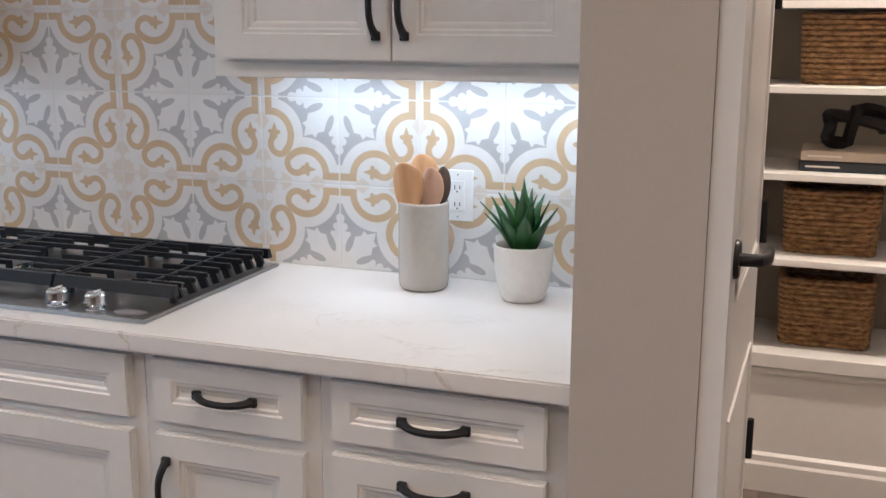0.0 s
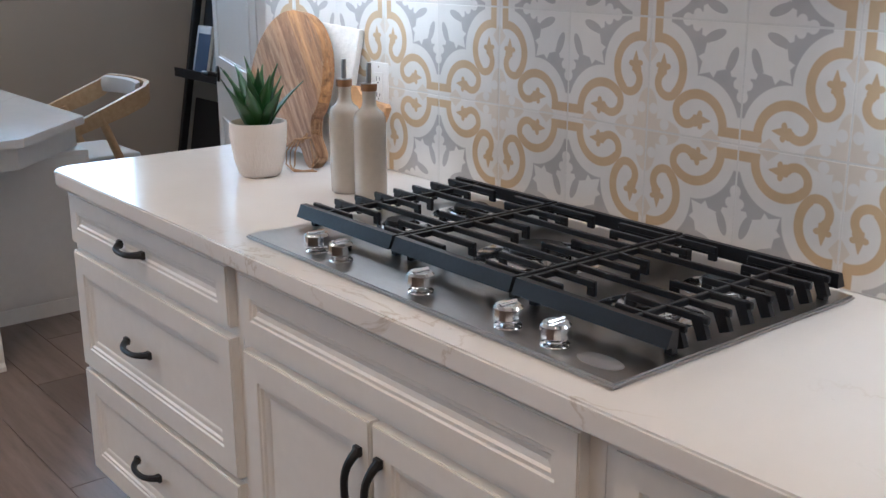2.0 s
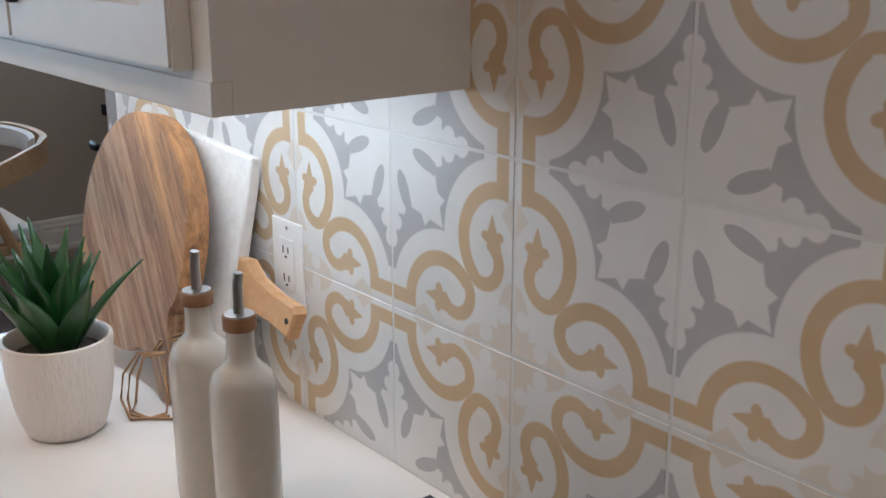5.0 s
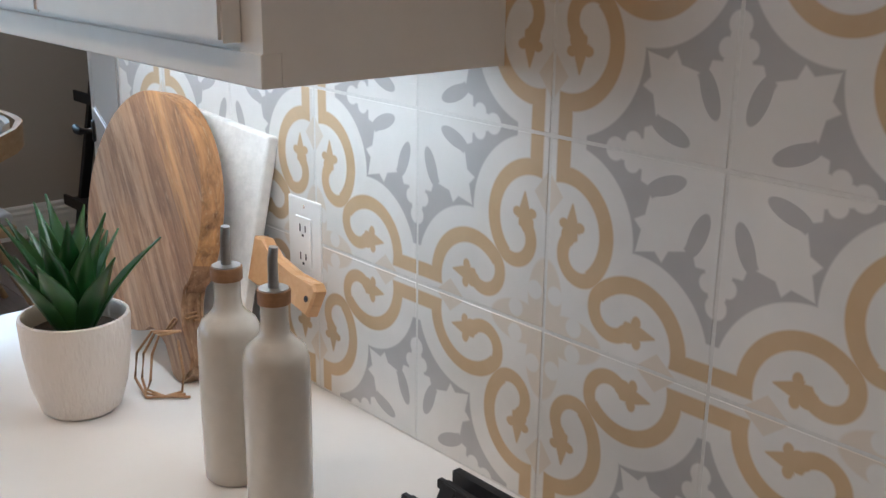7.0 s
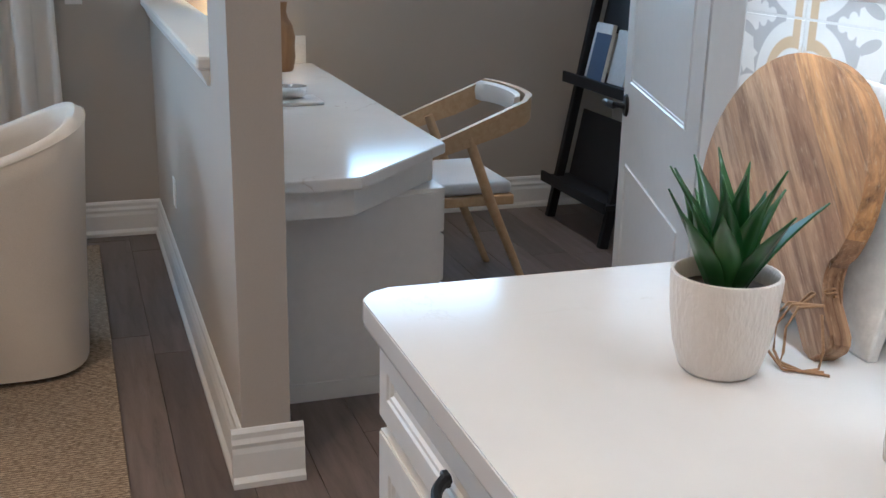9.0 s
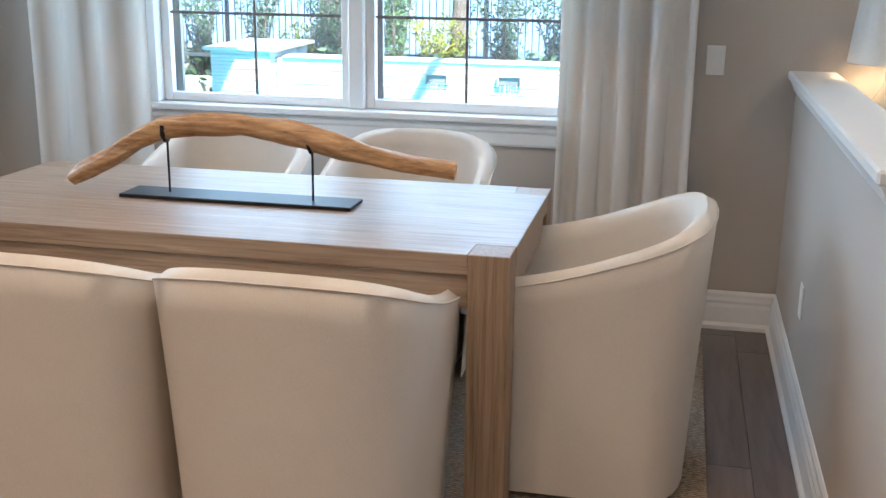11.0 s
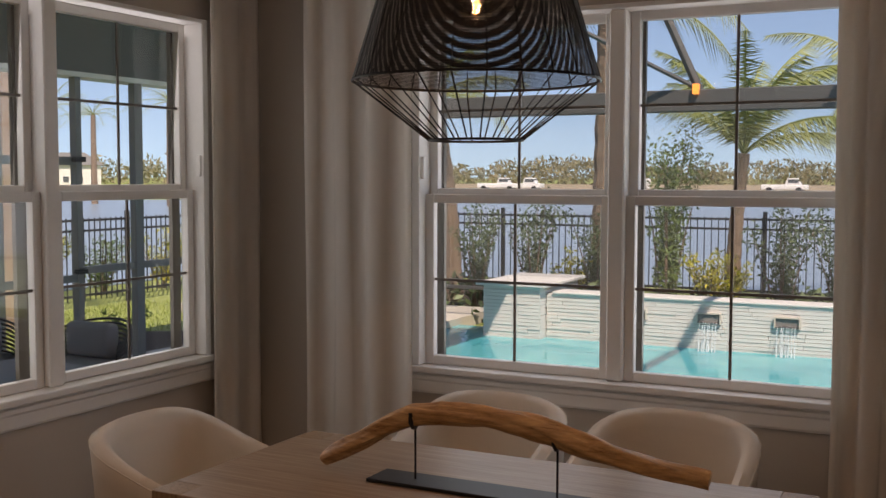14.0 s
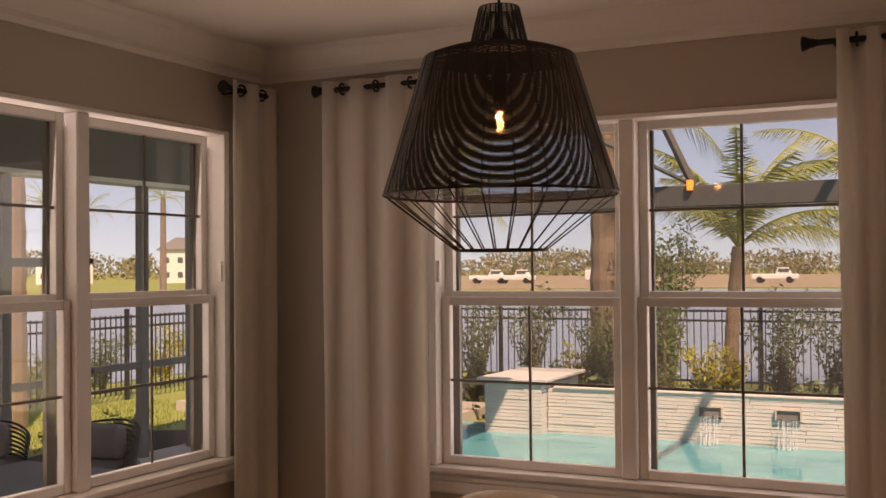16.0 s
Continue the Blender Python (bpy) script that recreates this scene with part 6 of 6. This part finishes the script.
def truck(x, y, rz, label, big=False):
    t_ = thing("pickup_truck", label, "truck", pose(x, y, -0.15, 0, 0, rz), "white trucks on the far shore")
    L, h = (7.5, 1.7) if big else (5.6, 1.0)
    b = box(-L / 2, L / 2, -0.95, 0.95, 0.5, h + 0.15, 0.12, seg=2)
    part("body", b, M_PLASTIC, t_)
    cb = prism([(-0.3, h + 0.14), (1.6, h + 0.14), (1.15, h + 0.95), (0.0, h + 0.95)], -0.85, 0.85, 0.05)
    part("cab", cb, M_PLASTIC, t_, m=pose(0.4, 0, 0, 90, 0, 0))
    part("cab_window", box(0.45, 1.75, -0.87, 0.87, h + 0.35, h + 0.80), M_DARKGLASS, t_)
    for sx_ in (-L * 0.32, L * 0.32):
        for sy in (-0.9, 0.9):
            wh = part("wheel", lathe([(0, -0.12), (0.40, -0.12), (0.42, 0), (0.40, 0.12), (0, 0.12)], 16), M_BLACK, t_, m=pose(sx_, sy, 0.42, 90, 0, 0))


truck(-143, -62.0, 100, "white pickup truck parked on the far shore")
truck(-142, -57.5, 95, "white pickup truck parked on the far shore")
truck(-143, -43.5, 92, "large white work truck on the far shore", True)
truck(-142, -22.0, 92, "white pickup truck parked on the far shore")
wd = bmesh.new()
rr = random.Random(4)
for k in range(420):
    a = math.radians(rr.uniform(170, 245))
    r = rr.uniform(300, 390)
    c = (-2 + r * math.cos(a), 1 + r * math.sin(a), rr.uniform(0.5, 8.0) * (0.7 + 0.5 * noise.noise((a * 9, 1, 1))))
    leaves(wd, c, 60, (5.0, 5.0, 2.4), 0.75, rr)
tagged(part("woods", wd, M_FARTREE, None, "olive and brown woods along the far shore"), category="woods", kind="stuff")

# the garden lies a step lower than the floor indoors
for ob in list(scene.collection.objects):
    if ob not in INDOORS and ob.parent is None:
        ob.location += Vector((0, -0.085, -0.10))


# ---- pieces: floor planks, tiles ----
def planks():
    rnd = random.Random(5)
    w, L = 0.178, 1.22
    meshes = {}
    # the rooms: x from, x to, y from, y to
    for xa, xb, ya, yb in ((XW, XE, YW, YB), (-3.44, XE, YS, YW), (XW, -3.24, YB, YO), (-0.34, 1.2, YB, 3.37)):
        y = ya
        while y < yb - 0.01:
            y1 = min(y + w, yb)
            x = xa - rnd.random() * L
            while x < xb - 0.02:
                x0, x1 = max(x, xa), min(x + L, xb)
                if x1 - x0 > 0.02:
                    key = (round(x1 - x0, 3), round(y1 - y, 3))
                    if key not in meshes:
                        b = bmesh.new()
                        box(0.0009, key[0] - 0.0009, 0.0009, key[1] - 0.0009, -0.0055, 0.0, 0.0012, b)
                        meshes[key] = mesh_of("plank", b, M_FLOOR)
                    p = new("plank", meshes[key])
                    p.parent = FLOOR
                    p.matrix_local = pose(x0, y, 0)
                x += L
            y += w


planks()


def tile_material():
    m, t, b = nodes_of("patterned_cement_tile")

    def num(op, a, c=None, clamp=False):
        n = t.nodes.new("ShaderNodeMath")
        n.operation, n.use_clamp = op, clamp
        for s, v in zip(n.inputs, (a, c)):
            if v is None:
                continue
            if hasattr(v, "is_linked"):
                t.links.new(v, s)
            else:
                s.default_value = v
        return n.outputs[0]

    add, sub, mul = (lambda a, c: num("ADD", a, c)), (lambda a, c: num("SUBTRACT", a, c)), (lambda a, c: num("MULTIPLY", a, c))
    low, high = (lambda a, c: num("MINIMUM", a, c)), (lambda a, c: num("MAXIMUM", a, c))

    def soft(a, c):
        n = t.nodes.new("ShaderNodeMapRange")
        n.inputs[1].default_value, n.inputs[2].default_value = -0.006, 0.006
        t.links.new(sub(c, a), n.inputs[0])
        return n.outputs[0]

    lt = soft
    both = mul
    inv = lambda a: sub(1.0, a)

    def dist(px, py, sx=1.0, sy=1.0):
        dx, dy = mul(sub(A, px), sx), mul(sub(B, py), sy)
        return num("SQRT", add(mul(dx, dx), mul(dy, dy)))

    uv = t.nodes.new("ShaderNodeUVMap")
    sep = t.nodes.new("ShaderNodeSeparateXYZ")
    t.links.new(uv.outputs[0], sep.inputs[0])
    U, V = sep.outputs[0], sep.outputs[1]
    A, B = high(U, V), low(U, V)
    r1 = dist(0.90, 0.45)
    grey = both(inv(lt(r1, 0.435)), lt(A, 0.775))
    # gold band, neck, hook and bud
    keep = lt(sub(B, 0.45), mul(sub(0.93, A), 0.95))
    arc = both(both(lt(r1, 0.320), inv(lt(r1, 0.234))), both(keep, lt(A, 0.955)))
    neck = both(both(inv(lt(A, 0.868)), lt(A, 0.955)), lt(B, 0.17))
    r2 = dist(0.775, 0.560)
    ring = both(both(lt(r2, 0.155), inv(lt(r2, 0.078))), high(inv(lt(B, 0.56)), inv(lt(A, 0.80))))
    bud = both(both(inv(lt(B, 0.305)), lt(B, 0.450)), lt(num("ABSOLUTE", sub(A, 0.840)), mul(sub(B, 0.295), 0.36)))
    bud = high(bud, high(lt(dist(0.792, 0.418, 1.0, 1.25), 0.033), lt(dist(0.890, 0.412, 1.0, 1.25), 0.033)))
    budend = lt(dist(0.862, 0.470, 1.25, 1.0), 0.056)
    gold = high(high(arc, neck), high(ring, high(bud, budend)))
    pale = high(lt(add(num("ABSOLUTE", sub(A, 1.0)), mul(num("ABSOLUTE", sub(B, 0.29)), 0.8)), 0.095),
                both(lt(dist(1.0, 0.83, 1.0, 0.55), 0.115), inv(lt(dist(0.93, 0.80), 0.05))))
    # star: edge petal, diagonal petal, heart, eyes
    pet1 = high(both(lt(A, 0.60), lt(B, mul(sub(0.74, A), 0.24))), both(lt(A, 0.445), lt(B, mul(sub(0.80, A), 0.34))))
    pet1 = high(pet1, lt(dist(0.60, 0.0), 0.055))
    pet1 = high(pet1, lt(dist(0.50, 0.05), 0.045))
    Dg, Eg = mul(add(A, B), 0.7071), mul(sub(A, B), 0.7071)
    pet2 = both(lt(Dg, 0.415), lt(Eg, mul(Dg, 0.335)))
    pet2 = high(pet2, both(both(inv(lt(Dg, 0.36)), lt(Dg, 0.545)), lt(Eg, add(mul(sub(Dg, 0.40), 0.30), 0.075))))
    pet2 = high(pet2, both(inv(lt(Dg, 0.40)), lt(Eg, mul(sub(0.640, Dg), 0.62))))
    heart = lt(num("SQRT", add(mul(A, A), mul(B, B))), 0.27)
    ex, ey = add(mul(sub(A, 0.305), 0.93), mul(sub(B, 0.118), 0.36)), sub(mul(sub(B, 0.118), 0.93), mul(sub(A, 0.305), 0.36))
    eye = lt(num("SQRT", add(mul(mul(ex, ex), 1.0), mul(mul(ey, ey), 6.8))), 0.112)
    star = both(high(high(pet1, pet2), heart), inv(eye))
    info = t.nodes.new("ShaderNodeObjectInfo")
    cloud = noise_of(t, 14, 4)
    white = link_mix(t, ramp(t, cloud, 0.3, 0.7), (0.66, 0.645, 0.62), (0.72, 0.705, 0.685))
    c = link_mix(t, mul(pale, 0.55), white, (0.60, 0.50, 0.38))
    c = link_mix(t, gold, c, link_mix(t, ramp(t, cloud, 0.3, 0.7), (0.50, 0.36, 0.205), (0.56, 0.42, 0.26)))
    c = link_mix(t, grey, c, link_mix(t, ramp(t, cloud, 0.3, 0.7), (0.395, 0.385, 0.385), (0.45, 0.44, 0.44)))
    c = link_mix(t, both(star, grey), c, white)
    hsv = t.nodes.new("ShaderNodeHueSaturation")
    r = t.nodes.new("ShaderNodeMapRange")
    r.inputs[3].default_value, r.inputs[4].default_value = 0.95, 1.05
    t.links.new(info.outputs["Random"], r.inputs[0])
    t.links.new(r.outputs[0], hsv.inputs["Value"])
    t.links.new(c, hsv.inputs["Color"])
    t.links.new(hsv.outputs[0], b.inputs["Base Color"])
    b.inputs["Roughness"].default_value = 0.42
    bump(t, b, noise_of(t, 90, 3), 0.06, 0.001)
    return m


PITCH, TX, TZ0 = 0.2, -1.885, 0.916


def tiles():
    mat = tile_material()
    back = structure("backsplash", box(-3.035, -0.3305, YB - 0.0090, YB - 0.0003, 0.9155, 2.40), paint("pale_grout", (0.66, 0.65, 0.63), 0.9, 0.06, 20, 200, 0.2), "patterned cement tile backsplash in white grey and ochre")
    meshes = {}
    k0, k1 = math.floor((-3.035 - TX) / PITCH), math.ceil((-0.3305 - TX) / PITCH)
    for i in range(k0, k1):
        x0, x1 = max(TX + i * PITCH, -3.033), min(TX + (i + 1) * PITCH, -0.332)
        for j in range(0, 7):
            z0, z1 = TZ0 + j * PITCH, min(TZ0 + (j + 1) * PITCH, 2.398)
            if x1 - x0 < 0.02:
                continue
            # the star sits where both counts are even
            fx, fz = i % 2, j % 2
            ua, ub = (x0 - TX) / PITCH - i, (x1 - TX) / PITCH - i
            if fx:
                ua, ub = 1 - ua, 1 - ub
            va, vb = 0.0, (z1 - z0) / PITCH
            if fz:
                va, vb = 1 - va, 1 - vb
            key = (round(ua, 3), round(ub, 3), round(va, 3), round(vb, 3), round(x1 - x0, 3), round(z1 - z0, 3))
            if key not in meshes:
                w, h = x1 - x0, z1 - z0
                bm = bmesh.new()
                box(0.0016, w - 0.0016, -0.0075, -0.0005, 0.0016, h - 0.0016, 0.0009, bm)
                uvl = bm.loops.layers.uv.new("UVMap")
                for f in bm.faces:
                    for lp_ in f.loops:
                        p = lp_.vert.co
                        lp_[uvl].uv = (ua + (ub - ua) * p.x / w, va + (vb - va) * p.z / h)
                meshes[key] = mesh_of("tile", bm, mat)
            o = new("tile", meshes[key])
            o.parent = back
            o.matrix_local = pose(x0, YB - 0.0022, z0)


tiles()
